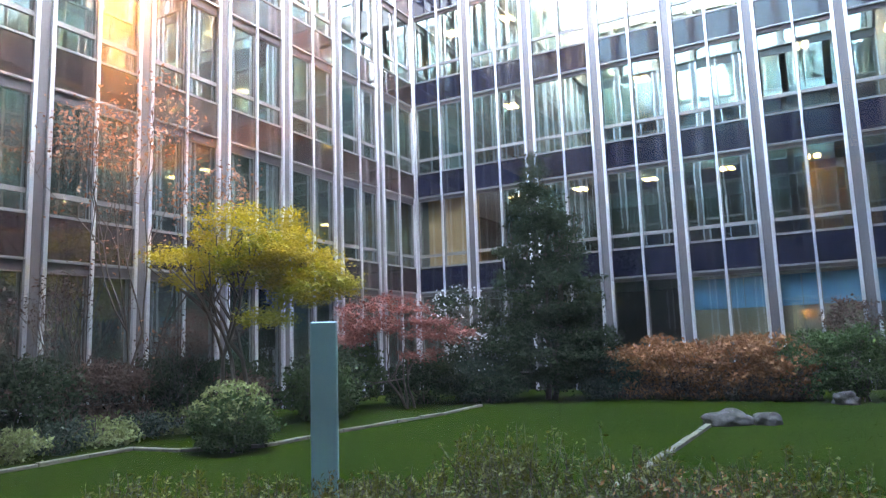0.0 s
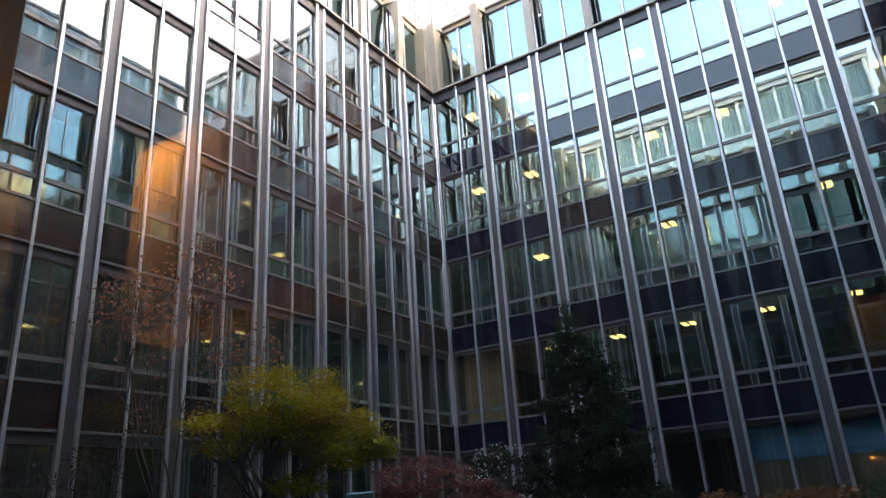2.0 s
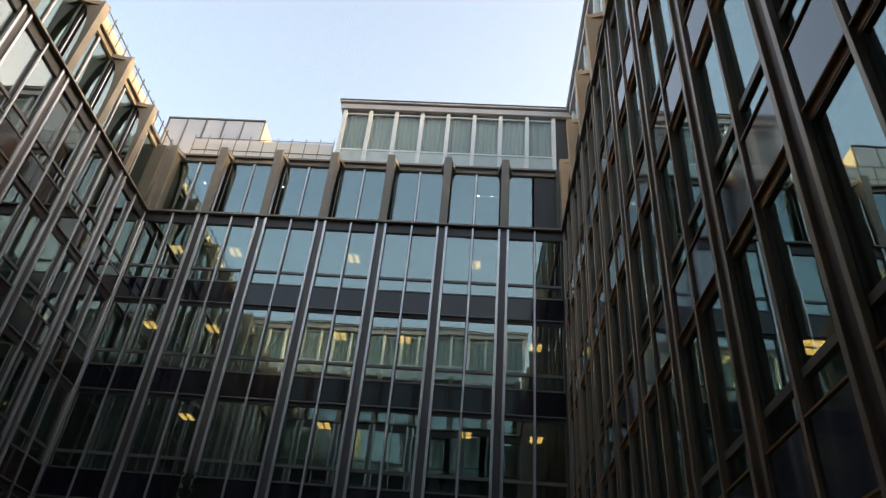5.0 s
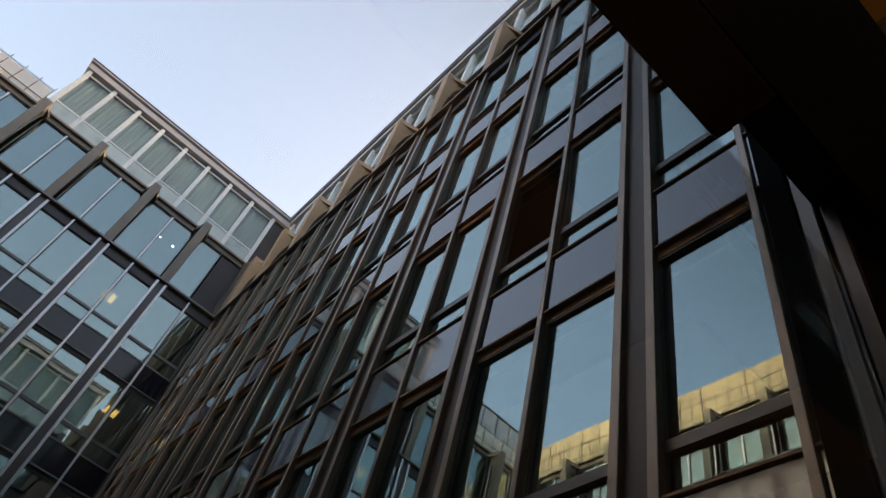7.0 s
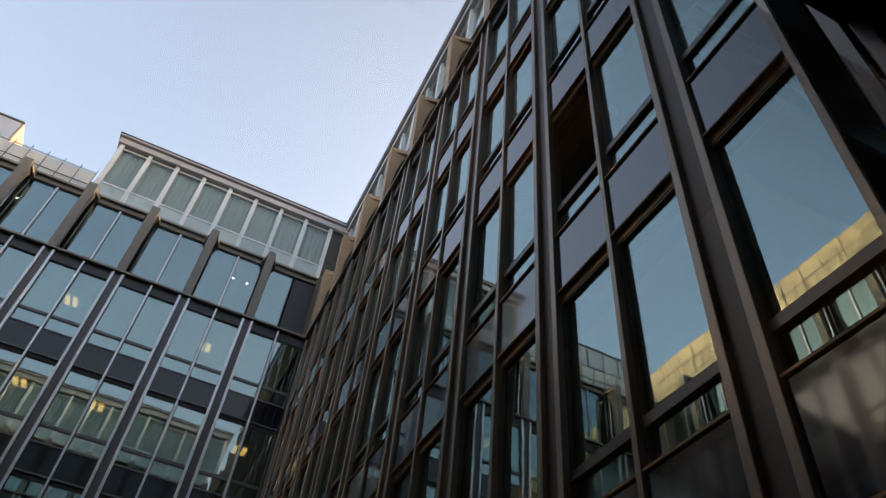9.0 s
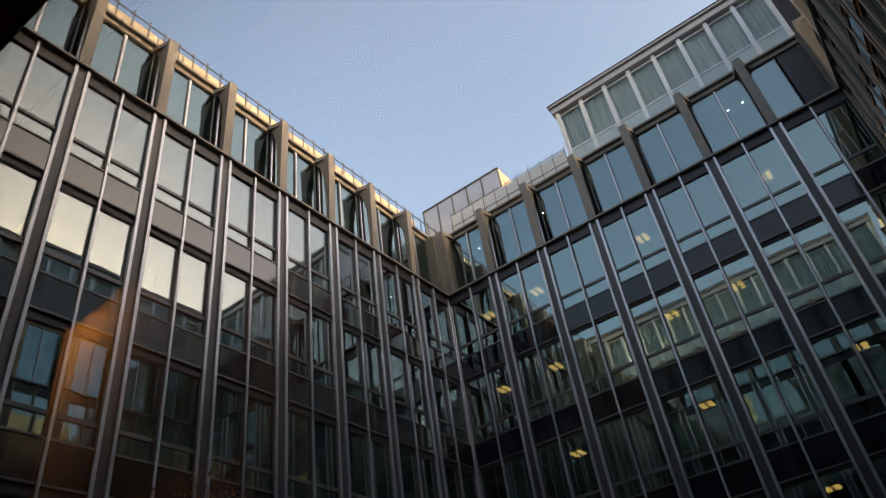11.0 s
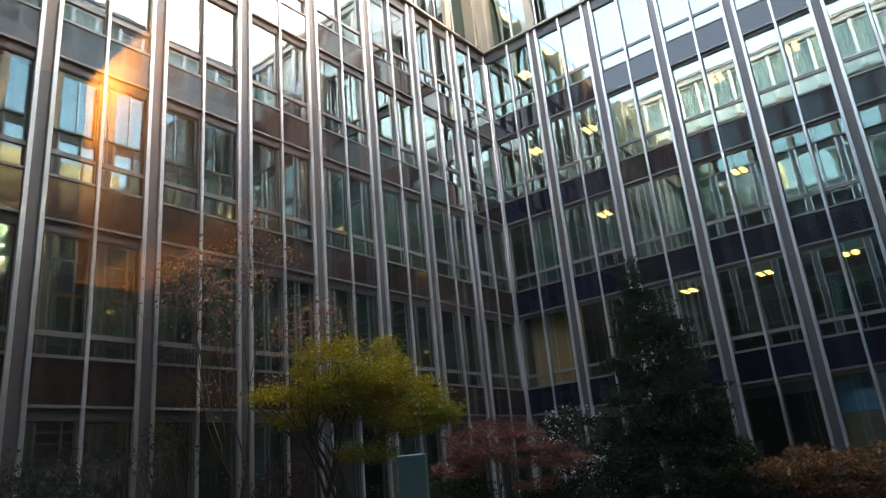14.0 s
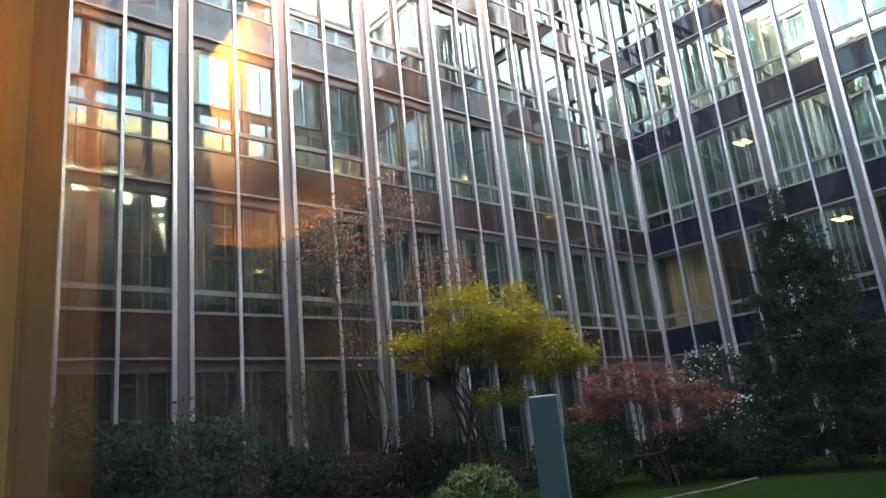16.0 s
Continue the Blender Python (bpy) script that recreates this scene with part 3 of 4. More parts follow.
leaf_part("crown", leaves(cloud(rs, [(1.0, 0.9, 2.95, 1.0, 1.0, 0.5), (0.5, 0.1, 2.15, 0.75, 0.7, 0.22), (0.1, 0.2, 3.4, 1.2, 1.2, 0.6)], 11000, 110, 0.13, 0.3), 0.05, rs, 0.5), L_LIME, yt, "lime green lower leaves")

# nearly bare tree with the last russet leaves
bt, ends = tree("bare_tree", (-12.3, 8.85, 0), "slender nearly bare tree with few russet leaves", 3, 2.1, 0.028, 4, 21, 0.36, 0.5)
rs = np.random.RandomState(6)
pts = np.array([tuple(e) for e in ends])
pts = pts[rs.randint(0, len(pts), 1700)] + rs.normal(size=(1700, 3)) * 0.2
leaf_part("crown", leaves(pts, 0.06, rs, 0.2), L_RUSSET, bt, "sparse russet leaves")

# twiggy bare shrubs before the curtained wing
for i, (x, y, h, sc) in enumerate([(-12.45, 6.3, 1.0, 1.0), (-12.3, 7.6, 1.15, 1.0), (-12.5, 5.0, 0.9, 1.0), (-11.9, 9.5, 0.8, 1.0)]):
    tw, ends = tree("twiggy_shrub", (x, y, 0), "leafless brown twiggy shrub with a few withered leaves", 6, h, 0.016, 3, 210 + i, 0.42, 0.35, sc)
    rs = np.random.RandomState(220 + i)
    pts = np.array([tuple(e) for e in ends])
    pts = pts[rs.randint(0, len(pts), 500)] + rs.normal(size=(500, 3)) * 0.16
    leaf_part("foliage", leaves(pts, 0.045, rs, 0.2), L_BROWN, tw, "few withered brown leaves")

# tall dark evergreen before the end wing
et, _ = tree("evergreen_tree", (-7.04, 17.74, 0), "tall dark evergreen tree with a ragged outline", 2, 2.0, 0.09, 3, 31, 0.35, 0.6, 0.94)
rs = np.random.RandomState(7)
blobs = [(0.1, 0, 1.5, 1.75, 1.4, 1.25), (0.15, 0, 3.0, 1.6, 1.3, 1.3), (0.05, 0, 4.4, 1.25, 1.0, 1.15), (-0.05, 0, 5.5, 0.8, 0.65, 0.9), (1.2, 0.2, 1.3, 0.9, 0.9, 1.0), (-0.12, 0, 6.4, 0.36, 0.34, 0.6), (-0.15, 0, 7.1, 0.13, 0.13, 0.45)]
leaf_part("crown", leaves(cloud(rs, blobs, 36000, 620, 0.13, 0.42), 0.066, rs, 0.1), L_DARK, et)

# low red maple, flowering shrub and dark shrubs in the corner
rm, _ = tree("red_maple_shrub", (-9.7, 14.85, 0), "spreading red leaved maple shrub", 4, 0.9, 0.035, 3, 41, 0.6, 0.1, 0.97)
rs = np.random.RandomState(8)
blobs = [(-0.4, -0.2, 2.45, 1.3, 1.3, 0.5), (0.8, 0.5, 1.95, 1.0, 0.9, 0.35), (0.7, -0.2, 1.35, 0.55, 0.5, 0.16), (-0.9, -0.8, 2.0, 0.9, 0.9, 0.45)]
leaf_part("crown", leaves(cloud(rs, blobs, 9000, 120, 0.13, 0.3), 0.055, rs, 0.5), L_RED, rm)
shrub("camellia_shrub", (-9.41, 17.43, 0), "dark shrub dotted with white blossoms", [(0, 0, 2.3, 0.95, 0.9, 0.85), (0.5, -0.1, 1.2, 1.2, 0.9, 0.9)], 9000, 0.06, L_DARK, 51, 140, 0.12,
      extra=[("blossom", L_PETAL, 900, 0.045, [(0, -0.1, 2.35, 0.98, 0.95, 0.9), (0.6, -0.4, 1.1, 1.0, 0.8, 0.8)])])
for i, (x, y, rx, h, m) in enumerate([(-10.87, 13.02, 1.0, 1.48, L_DARK), (-9.95, 16.06, 1.15, 1.2, L_DARK), (-8.87, 16.83, 1.05, 1.15, L_BLUE), (-11.53, 14.67, 1.1, 1.68, L_GREEN), (-5.5, 18.14, 0.93, 1.2, L_BLUE), (-8.25, 16.75, 0.85, 0.95, L_DARK), (-10.38, 12.13, 0.8, 1.14, L_GREEN)]):
    shrub("evergreen_shrub", (x, y, 0), "dense dark green evergreen shrub", [(0, 0, h * 0.5, rx, rx * 0.9, h * 0.5), (0.3, 0.1, h * 0.7, rx * 0.6, rx * 0.6, h * 0.35)], 5500, 0.06, m, 60 + i, 110, 0.12)

# orange hedge and green hedge along the end wing
for i in range(5):
    x = -4.91 + i * 0.89
    h = 1.47 + 0.1 * math.sin(i * 2.1)
    shrub("hydrangea_shrub", (x, 18.19 - 0.04 * i, 0), "hydrangea shrub with faded orange brown leaves", [(0, 0, h * 0.66, 0.72, 0.6, h * 0.36), (0.1, 0.05, h * 0.35, 0.6, 0.5, h * 0.3)], 3200, 0.075, L_ORANGE, 80 + i, 90, 0.12,
          extra=[("lower_leaf", L_BROWN, 1500 if i > 2 else 900, 0.06, [(0, 0, 0.4, 0.6, 0.5, 0.4)])])
for i in range(4):
    shrub("green_hedge_shrub", (-0.67 + i * 0.9, 18.15 - 0.1 * i, 0), "clipped dense green hedge shrub", [(0, 0, 0.88, 0.75, 0.66, 0.8)], 5000, 0.055, L_GREEN, 90 + i, 120, 0.11)
shrub("purple_shrub", (0.22, 18.75, 0), "purple brown twiggy shrub behind the hedge", [(0, 0, 1.85, 0.53, 0.3, 0.53)], 1200, 0.055, L_BROWN, 97, 60, 0.1)

# dark shrubs along the curtained wing, seen to its near end
for i, (x, y, rx, h, m) in enumerate([(-12.5, 5.4, 0.85, 1.5, L_BROWN), (-12.35, 6.95, 0.9, 1.46, L_DARK), (-12.5, 8.45, 0.8, 1.36, L_BROWN), (-12.3, 9.85, 0.95, 1.41, L_DARK), (-12.35, 11.4, 0.95, 1.31, L_DARK), (-11.9, 11.2, 0.8, 1.0, L_BROWN),
                                      (-11.0, 3.2, 1.1, 2.05, L_BLUE), (-11.7, 4.65, 1.2, 2.15, L_BLUE), (-12.0, 2.6, 1.15, 2.5, L_BLUE), (-11.2, 1.9, 0.9, 2.05, L_DARK), (-12.1, 3.95, 1.0, 1.85, L_BROWN)]):
    shrub("border_shrub", (x, y, 0), "loose dark border shrub under the windows", [(0, 0, h * 0.55, rx, rx, h * 0.5), (0.2, -0.2, h * 0.8, rx * 0.7, rx * 0.7, h * 0.25)], 5200, 0.06, m, 110 + i, 130, 0.13)
for i in range(6):
    shrub("ground_cover", (-11.33 - 0.06 * i, 5.16 + 0.85 * i, 0), "low pale green ground cover beside the lawn", [(0, 0, 0.22, 0.62, 0.55, 0.26)], 1500, 0.055, L_PALE if i % 2 else L_BLUE, 130 + i, 60, 0.09, twigs=3)
shrub("round_shrub", (-8.5, 7.88, 0), "round clipped shrub with pale yellow green tips", [(0, 0, 0.5, 0.66, 0.62, 0.46), (0, 0, 0.36, 0.6, 0.58, 0.36)], 6500, 0.05, L_GREEN, 140, 220, 0.06,
      extra=[("tip", L_PALE, 900, 0.05, [(0, 0, 0.72, 0.6, 0.56, 0.36)])])
# plants close to the window: upright sprigs with small leaves along them
L_OLIVE = leaf_mat("olive_sprig_leaf", (0.060, 0.066, 0.006), (0.115, 0.105, 0.012))
L_SPRIG = leaf_mat("green_sprig_leaf", (0.042, 0.07, 0.008), (0.075, 0.10, 0.016))


def sprig_shrub(at, h, width, n, material, accent, seed):
    ob = tagged(new("low_shrub"), "low shrub of upright brown sprigs with olive leaves", "shrub", "shrubs under the window")
    ob.matrix_world = pose(*at)
    r, rs = random.Random(seed), np.random.RandomState(seed)
    bm = bmesh.new()
    pts, tips = [], []
    for i in range(n):
        p = Vector((r.gauss(0, width * 0.5), r.gauss(0, width * 0.5), -0.03))
        d = Vector((r.gauss(0, 0.16), r.gauss(0, 0.16), 1)).normalized()
        length = h * r.uniform(0.5, 1.1)
        for k in range(4):
            d = (d + Vector((r.gauss(0, 0.07), r.gauss(0, 0.07), 0))).normalized()
            q = p + d * length / 4
            tube(bm, p, q, 0.006 - 0.001 * k, 0.005 - 0.001 * k, 4)
            for j in range(11):
                s = p.lerp(q, r.random())
                if k or j > 7:
                    (tips if k == 3 and r.random() < 0.35 else pts).append((s.x + r.gauss(0, 0.015), s.y + r.gauss(0, 0.015), s.z))
            p = q
    part("stem", bm, M_BARK, ob, "thin upright brown stems")
    leaf_part("foliage", leaves(np.array(pts), 0.026, rs, 0.1, 1.9), material, ob)
    leaf_part("tip", leaves(np.array(tips), 0.024, rs, 0.1, 1.7), accent, ob, "coloured tips")


for i in range(17):
    a = radians(4 + i * 3.7)
    d = 4.7 + 0.9 * math.sin(i * 2.3)
    h = (0.78, 0.62, 0.86, 0.7)[i % 4] * (1.0 if i < 9 else 0.85)
    sprig_shrub((-math.sin(a) * d, math.cos(a) * d, 0), h, 0.5, 105, (L_OLIVE, L_SPRIG, L_OLIVE)[i % 3], L_ORANGE if i in (1, 2, 5) else L_OLIVE, 160 + i)

# lawn blades
rs = np.random.RandomState(9)
n = 60000
gx, gy = rs.uniform(-11.5, 3.0, n), 4.2 + 16.2 * rs.uniform(0, 1, n) ** 1.25
p = np.stack([gx, gy, np.zeros(n)], 1)
hgt = rs.uniform(0.003, 0.010, n)[:, None]
ang = rs.uniform(0, 6.283, n)
side = np.stack([np.cos(ang), np.sin(ang), 0 * ang], 1) * rs.uniform(0.005, 0.011, n)[:, None]
tip = p + np.concatenate([rs.normal(size=(n, 2)) * 0.018, hgt], 1)
v = np.stack([p - side, p + side, tip], 1).reshape(-1, 3)
me = bpy.data.meshes.new("grass")
me.from_pydata(v.tolist(), [], (np.arange(n)[:, None] * 3 + [0, 1, 2]).tolist())
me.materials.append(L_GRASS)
tagged(new("grass", me), "short green lawn grass blades", "grass", kind="stuff")


def stone(at, size, seed, label):
    bm = bmesh.new()
    bmesh.ops.create_icosphere(bm, subdivisions=4, radius=1.0)
    for v in bm.verts:
        n1 = noise.noise(v.co * 1.1 + Vector((seed * 3.1, 0, 0))) * 0.40 + noise.noise(v.co * 3.0 + Vector((0, seed * 2.2, 0))) * 0.16
        v.co = v.co * (1 + n1)
        v.co.z = max(v.co.z, -0.45)
        v.co = Vector((v.co.x * size[0], v.co.y * size[1], v.co.z * size[2]))
    for f in bm.faces:
        f.smooth = True
    ob = part("boulder", bm, M_STONE)
    ob.matrix_world = pose(at[0], at[1], size[2] * 0.3, 0, 0, seed * 37)
    return tagged(ob, label, "boulder", "boulders on the lawn")


stone((-1.89, 13.15), (0.42, 0.34, 0.20), 1, "low grey boulder at the end of the stone edging")
stone((-1.29, 13.28), (0.25, 0.22, 0.16), 2, "small grey boulder beside a larger one")
stone((-0.12, 17.3), (0.30, 0.24, 0.22), 3, "grey boulder before the green hedge")


def edging(label, pts, w=0.10):
    """A line of flat kerb stones, flush with the lawn."""
    ob = tagged(new("edging"), label, "edging", kind="structure")
    r = random.Random(len(pts))
    for p, q in zip(pts, pts[1:]):
        d = math.dist(p, q)
        n = max(1, round(d / 0.8))
        a = math.degrees(math.atan2(q[1] - p[1], q[0] - p[0]))
        for i in range(n):
            f = (i + 0.5) / n
            piece("kerb_stone", shared(("kerb", round(d / n, 2)), lambda: boxes((-d / n / 2 + 0.006, -w / 2, -0.1, d / n / 2 - 0.006, w / 2, 0.055), bevel=0.008), M_KERB), ob,
                  pose(p[0] + (q[0] - p[0]) * f, p[1] + (q[1] - p[1]) * f, r.uniform(-0.008, 0.008), r.gauss(0, 0.6), r.gauss(0, 0.6), a + r.gauss(0, 0.5)))


edging("pale stone edging across the lawn ending at boulders", [(-2.2, 5.3), (-2.17, 12.7)])
edging("pale stone edging bordering the planted strip", [(-10.2, 3.4), (-10.38, 7.5), (-9.37, 7.62), (-8.35, 8.43), (-8.3, 10.4), (-7.95, 13.5), (-8.0, 15.6)])

# ---- ceiling lamps of the end wing and others ----
def ceiling_lamp(x, y, z, a=0):
    lamp = tagged(new("ceiling_light"), "warm lit twin tube office ceiling light", "ceiling light", "office ceiling lights")
    lamp.matrix_world = pose(x, y, z, 0, 0, a)
    part("housing", boxes((-0.34, -0.26, -0.03, 0.34, 0.26, 0.0)), M_WHITE, lamp)
    for s in (-0.13, 0.13):
        part("tube", boxes((-0.28, s - 0.08, -0.05, 0.28, s + 0.08, -0.03), bevel=0.008), M_LAMP, lamp)
    return lamp


LIT = {1: (1, 2, 3, 4, 5), 2: (1, 2, 3, 5, 6), 3: (0, 1, 3, 4, 6), 4: (0, 1, 3, 5)}
CEIL = HEAD[:4] + [RAIL - 0.44]
for s, bays in LIT.items():
    for i in bays:
        ceiling_lamp(WA + 0.72 + i * 2.44, WB + (2.1 if s == 1 else 1.95), CEIL[s] + 0.026, 90)
for s, ys in ((3, (17.2,)), (1, (9.4,)), (2, (15.8,))):
    for y in ys:
        ceiling_lamp(WC + 2.0, y, CEIL[s] + 0.026, 0)

# small downlights of the roof storey
M_SPOT = glow("white_spot_light", (1.0, 0.95, 0.85), 4.0)
for x in (-12.4, -12.05, -8.9, -0.35, 0.25):
    sp = tagged(new("downlight"), "small round lit ceiling downlight", "downlight", "roof storey downlights")
    sp.matrix_world = pose(x, WB + 2.0, PIL - 0.225)
    bm = bmesh.new()
    bmesh.ops.create_cone(bm, cap_ends=True, segments=14, radius1=0.035, radius2=0.035, depth=0.03)
    part("lens", bm, M_SPOT, sp)

# rooms: warm partitions and a blue screen behind the ground floor glass
for x0, x1, y0, s in ((WA + 0.25, WA + 2.3, 0.5, 1), (WA + 12.6, WA + 14.6, 2.9, 1)):
    tagged(part("partition", boxes((x0, WB + y0, HEAD[s - 1] + 0.5, x1, WB + y0 + 0.1, HEAD[s] + 0.02)), M_WARM), "ochre painted office partition wall", "partition")
M_OCHRE = mat("dull_ochre_panel", (0.14, 0.105, 0.065), (0.21, 0.155, 0.095), 0.8, 0.8, 0, 0.05, 30)
M_BLUE = mat("blue_screen_panel", (0.06, 0.20, 0.33), (0.12, 0.28, 0.42), 0.6, 0.6, 0, 0.05, 30)
for i in range(4):
    sc = tagged(new("screen_panel"), "blue office screen with an ochre lower band", "screen", "ground floor screens")
    sc.matrix_world = pose(-3.9 + i * 1.5, WB + 0.36, 0)
    part("upper_panel", boxes((0.01, 0, 2.32, 1.49, 0.05, 3.2), bevel=0.005), M_BLUE, sc)
    part("lower_panel", boxes((0.01, 0, 0.0, 1.49, 0.05, 2.3), bevel=0.005), M_OCHRE, sc)

# ---- penthouse and glasshouse on the end wing ----
M_DRAPE = mat("grey_green_drape", (0.33, 0.40, 0.37), (0.45, 0.52, 0.48), 3, 0.9, 0, 0.1, 90, 0.1, stretch=(1, 1, 0.2))
M_PANEL = mat("pale_infill_panel", (0.40, 0.50, 0.52), (0.50, 0.60, 0.62), 2, 0.3, 0, 0.03, 50, 0.08)
M_CORN = mat("grey_cornice_metal", (0.40, 0.39, 0.42), (0.50, 0.49, 0.52), 1.2, 0.5, 0.1, 0.06, 50, 0.05)
PZ0, PZ1 = PIL + 0.06, 25.36


def penthouse(label, m, length, setback, w=1.17, end=0.7):
    """A glazed roof storey with curtains and a flat roof; x along it, y into it."""
    pent = tagged(new("penthouse"), label, "penthouse")
    pent.matrix_world = m
    y = setback
    nb = int((length - end - 0.1) / w)
    h = PZ1 - 0.62 - PZ0 - 0.1
    frame_me = shared("pent_frame", lambda: boxes((0, 0, 0, 0.05, 0.08, h), (w - 0.05, 0, 0, w, 0.08, h), (0.05, 0, 0, w - 0.05, 0.08, 0.06), (0.05, 0, 1.06, w - 0.05, 0.08, 1.14), (0.05, 0, h - 0.06, w - 0.05, 0.08, h)), M_WHITE)
    low = shared("pent_low", lambda: boxes((0.05, 0.03, 0.06, w - 0.05, 0.06, 1.06)), M_PANEL)
    up = shared("pent_up", lambda: boxes((0.05, 0.04, 1.14, w - 0.05, 0.05, h - 0.06)), M_CLEAR)
    post_me = shared("pent_post", lambda: boxes((-0.085, -0.08, 0, 0.085, 0.1, PZ1 - 0.5 - PZ0), bevel=0.006), M_WHITE)
    for i in range(nb):
        x = 0.1 + i * w
        win = piece("window", frame_me, pent, pose(x, y, PZ0 + 0.1))
        piece("infill_panel", low, win, pose(0, 0, 0), "pale grey infill panel")
        piece("pane", up, win, pose(0, 0, 0))
        piece("curtain", shared(("drape", i % 3), lambda: curtain_mesh(w, h, 40 + i, 4.0), M_DRAPE), pent, pose(x, y + 0.2, PZ0 + 0.1))
        piece("post", post_me, pent, pose(x, y, PZ0))
    xe = 0.1 + nb * w
    piece("post", post_me, pent, pose(xe, y, PZ0))
    part("dark_panel", boxes((xe + 0.08, y, PZ0, length, y + 0.1, PZ1 - 0.5)), M_DARK, pent)
    part("back", boxes((0.1, y + 0.9, PZ0, length, y + 1.0, PZ1 - 0.5)), M_ROOM, pent)
    part("side_wall", boxes((0, y + 0.02, PZ0, 0.1, y + 4, PZ1 - 0.5)), M_WHITE, pent)
    part("side_wall", boxes((length - 0.1, y + 0.12, PZ0, length, y + 4, PZ1 - 0.5)), M_WHITE, pent)
    part("cornice", boxes((-0.12, y - 0.18, PZ1 - 0.5, length, y + 4, PZ1 - 0.2), bevel=0.015), M_CORN, pent)
    part("cornice_groove", boxes((-0.10, y - 0.15, PZ1 - 0.2, length, y + 4, PZ1 - 0.15)), M_DARK, pent)
    part("cornice_cap", boxes((-0.20, y - 0.27, PZ1 - 0.15, length, y + 4, PZ1 - 0.05), bevel=0.012), M_CORN, pent)
    part("roof_edge", boxes((-0.22, y - 0.30, PZ1 - 0.05, length, y + 4, PZ1), bevel=0.012), M_DARK, pent)
    return pent


penthouse("flat roofed penthouse with curtained windows on the end wing", pose(-6.66, WB, 0), WC + 0.8 + 6.66, 1.0, end=0.75)
penthouse("flat roofed penthouse on the wing with deep reveals", pose(WC, WB + 0.6, 0, 0, 0, -90), LA + 0.6, 0.66, end=0.1)
penthouse("flat roofed penthouse above the window of the view", pose(WC, WD, 0, 0, 0, 180), 23.0, 1.0, end=0.1)

M_SHED = mat("bluish_cladding_sheet", (0.40, 0.45, 0.55), (0.50, 0.55, 0.64), 1.0, 0.35, 0.1, 0.05, 40)
shed = tagged(new("rooftop_plant_screen"), "bluish panel screen round rooftop plant", "rooftop screen")
for i in range(5):
    part("panel", boxes((-16.4 + i * 0.98, WB + 4.0, PIL, -15.46 + i * 0.98, WB + 4.06, 26.9), bevel=0.006), M_SHED, shed)
    part("panel_post", boxes((-16.48 + i * 0.98, WB + 3.97, PIL, -16.4 + i * 0.98, WB + 4.06, 26.95)), M_FRAME, shed)
part("end_panel", boxes((-11.5, WB + 4.0, PIL, -11.4, WB + 7.0, 26.9), bevel=0.006), M_CREAM, shed)
part("top_rail", boxes((-16.5, WB + 3.95, 26.92, -11.4, WB + 4.08, 27.0)), M_FRAME, shed)

# ---- the room and window that the view is taken from ----
M_BRONZE = mat("bronze_brown_frame", (0.03, 0.017, 0.010), (0.055, 0.032, 0.018), 1.5, 0.35, 0.2, 0.06, 60, stretch=(1, 1, 0.2))
# Warm light is put into the left jamb's golden colour; the rest stays dark.
M_JAMB_LIT = mat("golden_lit_jamb", (0.47, 0.33, 0.12), (0.62, 0.46, 0.19), 2.0, 0.4, 0, 0.08, 50, stretch=(1, 1, 0.12))
M_JAMB_DULL = mat("dull_brown_jamb", (0.15, 0.095, 0.045), (0.22, 0.145, 0.07), 2.0, 0.5, 0, 0.08, 50, stretch=(1, 1, 0.12))
# Right gasket strip: shade beside the mullion is put into its near-black colour.
M_STRIP_SHADE = mat("shade_black_strip", (0.003, 0.003, 0.003), (0.006, 0.006, 0.006), 3, 0.9, 0, 0.05, 60, spec=0.05)
M_ROOMD = mat("dim_room_wall", (0.05, 0.032, 0.018), (0.075, 0.05, 0.03), 1, 0.8, 0, 0.05, 40)
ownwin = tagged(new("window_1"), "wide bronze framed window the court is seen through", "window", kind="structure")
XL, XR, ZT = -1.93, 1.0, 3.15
for nm, d, m in (("window_jamb", (XL - 0.12, 0.30, 0.0, XL, 0.480, ZT), M_JAMB_LIT), ("gasket", (XL - 0.1, 0.482, 0.0, XL - 0.004, 0.492, ZT), M_DARK), ("outer_reveal", (XL - 0.12, 0.494, 0.0, XL - 0.002, 0.566, ZT), M_JAMB_DULL),
                 ("window_jamb", (XR, 0.40, 0.0, XR + 0.3, 0.446, ZT + 0.3), M_BRONZE), ("outer_mullion", (XR + 0.005, 0.458, 0.3, XR + 0.3, 0.509, 17.5), M_FRAME), ("gasket", (XR + 0.002, 0.511, 0.3, XR + 0.3, 0.592, 17.5), M_STRIP_SHADE),
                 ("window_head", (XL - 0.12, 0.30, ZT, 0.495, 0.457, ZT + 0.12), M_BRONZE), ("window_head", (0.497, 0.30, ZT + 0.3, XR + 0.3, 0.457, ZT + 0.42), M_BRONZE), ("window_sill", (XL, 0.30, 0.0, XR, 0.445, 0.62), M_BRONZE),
                 ("inner_jamb", (XL - 0.5, 0.20, 0.0, XL - 0.145, 0.29, ZT), M_JAMB_LIT), ("inner_jamb", (XR + 0.13, 0.36, 0.0, XR + 0.32, 0.415, ZT), M_BRONZE)):
    part(nm, boxes(d, bevel=0.006 if nm != "gasket" else 0.002), m, ownwin, "golden jamb with warm light in its colour" if m is M_JAMB_LIT else "")
M_PANE = glass("dusty_window_glass", (0.98, 0.985, 0.98), 0.04)
pn = M_PANE.node_tree.nodes
film_dust = pn.new("ShaderNodeBsdfTranslucent")
film_dust.inputs[0].default_value = (0.7, 0.7, 0.68, 1)
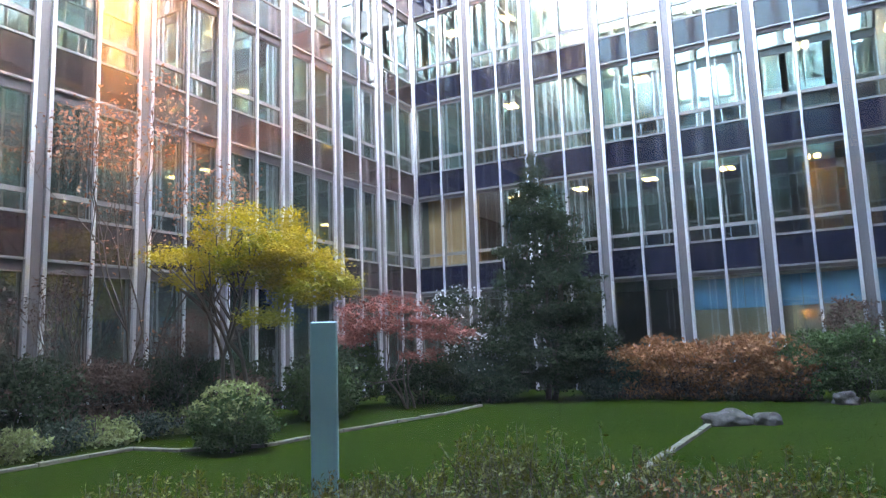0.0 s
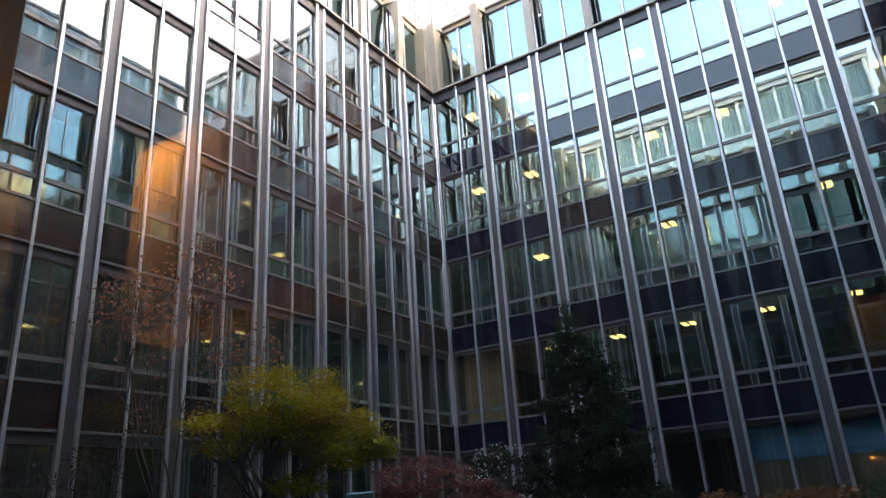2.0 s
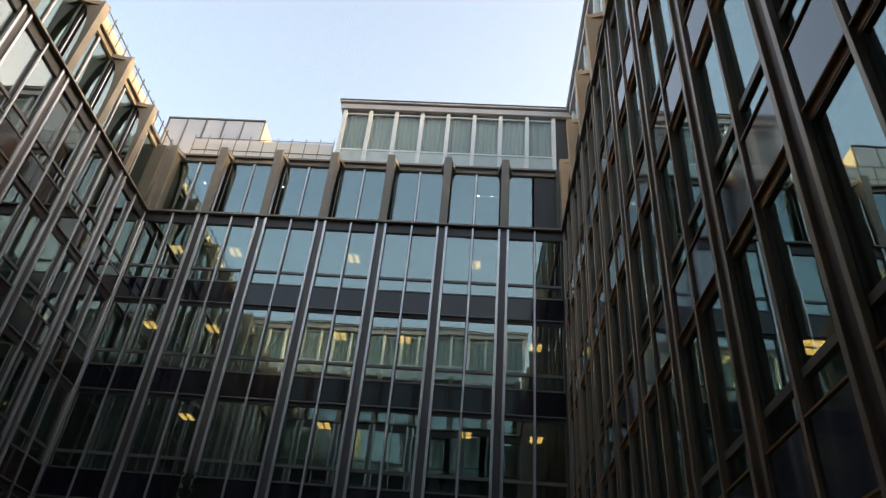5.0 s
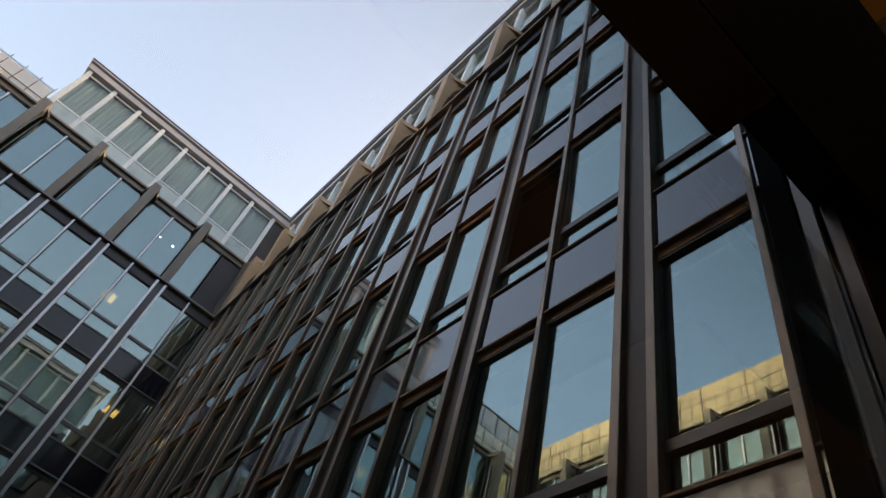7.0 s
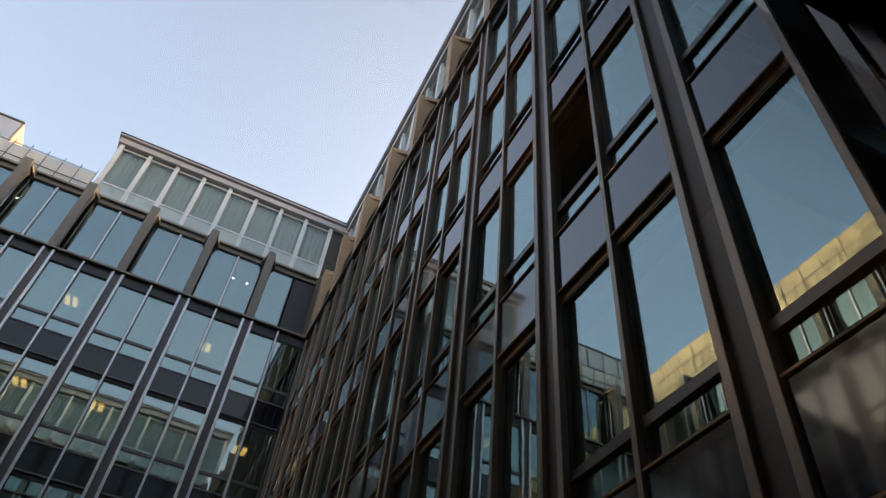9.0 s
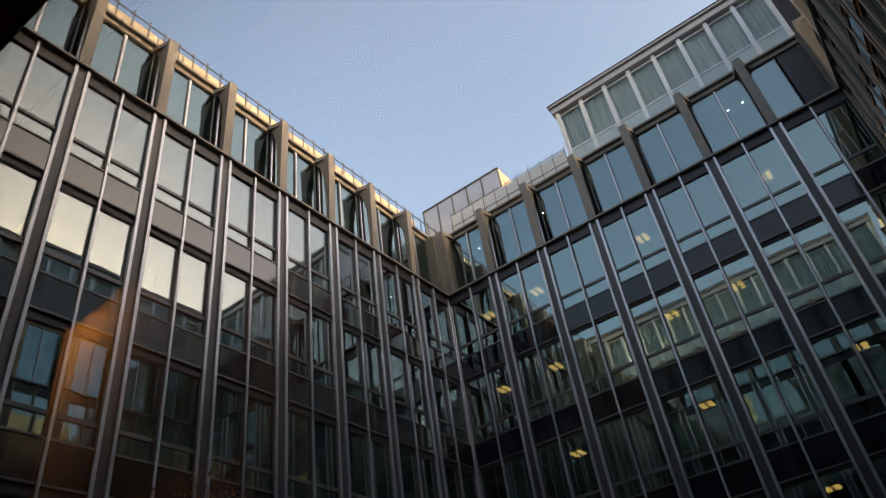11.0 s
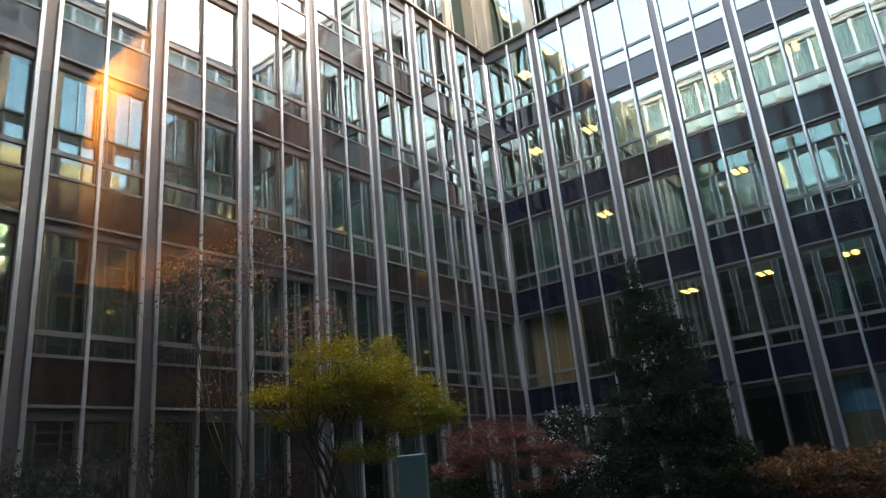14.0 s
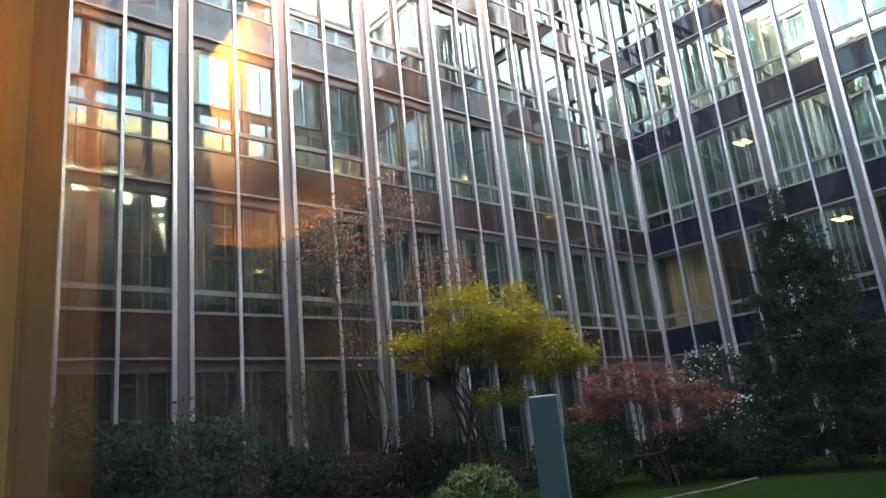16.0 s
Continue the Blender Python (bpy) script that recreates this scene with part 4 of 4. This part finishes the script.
mixd = pn.new("ShaderNodeMixShader")
mixd.inputs[0].default_value = 0.005
old = pn["Material Output"].inputs[0].links[0].from_socket
M_PANE.node_tree.links.new(old, mixd.inputs[1])
M_PANE.node_tree.links.new(film_dust.outputs[0], mixd.inputs[2])
M_PANE.node_tree.links.new(mixd.outputs[0], pn["Material Output"].inputs[0])
part("pane", boxes((XL + 0.006, 0.448, 0.62, XR - 0.002, 0.454, ZT - 0.002)), M_PANE, ownwin, "faintly dusty clear pane")
# unseen amber lamp, added to give the warm patch that the pane throws back
M_AMBER = bpy.data.materials.new("amber_shade")
M_AMBER.use_nodes = True
an = M_AMBER.node_tree.nodes
silk = an.new("ShaderNodeBsdfTranslucent")
silk.inputs[0].default_value = (0.034, 0.0162, 0.0042, 1)
M_AMBER.node_tree.links.new(silk.outputs[0], an["Material Output"].inputs[0])
pend = tagged(new("added_lamp"), "unseen amber shaded lamp added for its patch in the pane", "pendant lamp")
pend.matrix_world = pose(-1.78, -0.12, 2.34)
shade_bm = boxes((-0.14, -0.12, -0.20, 0.64, 0.06, 0.42))
bmesh.ops.delete(shade_bm, geom=[f for f in shade_bm.faces if f.calc_center_median().z > 0.41], context="FACES")
part("shade", shade_bm, M_AMBER, pend, "open topped amber shade")
# Baffle added to hold the bulb's light off the ceiling right above.
part("half_lid", boxes((-0.136, -0.116, 0.405, 0.07, 0.056, 0.411)), M_BRONZE, pend, "unseen baffle added to keep light off the ceiling above")
bulb = new("bulb", bpy.data.lights.new("bulb", "POINT"))
bulb.data.energy, bulb.data.color, bulb.data.shadow_soft_size = 5.2, (1.0, 0.75, 0.42), 0.02
bulb.parent = pend
bulb.matrix_basis = pose(-0.02, -0.08, 0.34)
part("cord", boxes((-0.006, -0.006, 0.412, 0.006, 0.006, 0.94)), M_DARK, pend)
for nm, d in (("wall_room_left", (XL - 1.0, -6.3, 0, XL - 0.86, 0.19, 3.3)), ("wall_room_right", (XR + 0.86, -6.3, 0, XR + 1.0, 0.35, 3.3)), ("wall_room_back", (XL - 1.0, -6.4, 0, XR + 1.0, -6.3, 3.3)),
              ("wall_room_front", (XL - 0.86, 0.19, 0, XL - 0.5, 0.32, 3.3)), ("wall_room_front", (XR + 0.32, 0.36, 0, XR + 0.86, 0.48, 3.3))):
    tagged(part(nm, boxes(d), M_ROOMD), kind="structure")
M_WOODC = mat("orange_wood_ceiling", (0.46, 0.22, 0.05), (0.58, 0.30, 0.08), 2.0, 0.5, 0, 0.06, 40, stretch=(0.2, 1, 1))
tagged(part("ceiling", boxes((XL - 1.0, -6.4, 3.28, XR + 1.0, 0.3, 3.315)), M_WOODC), kind="structure")
tagged(part("trim_ceiling_beam", boxes((0.536, -2.0, 3.2, 0.95, 0.079, 3.279)), M_DARK), kind="structure")
tagged(part("trim_window_beam", boxes((XL - 0.5, 0.080, 3.16, XR + 0.32, 0.295, 3.278)), M_DARK), kind="structure")
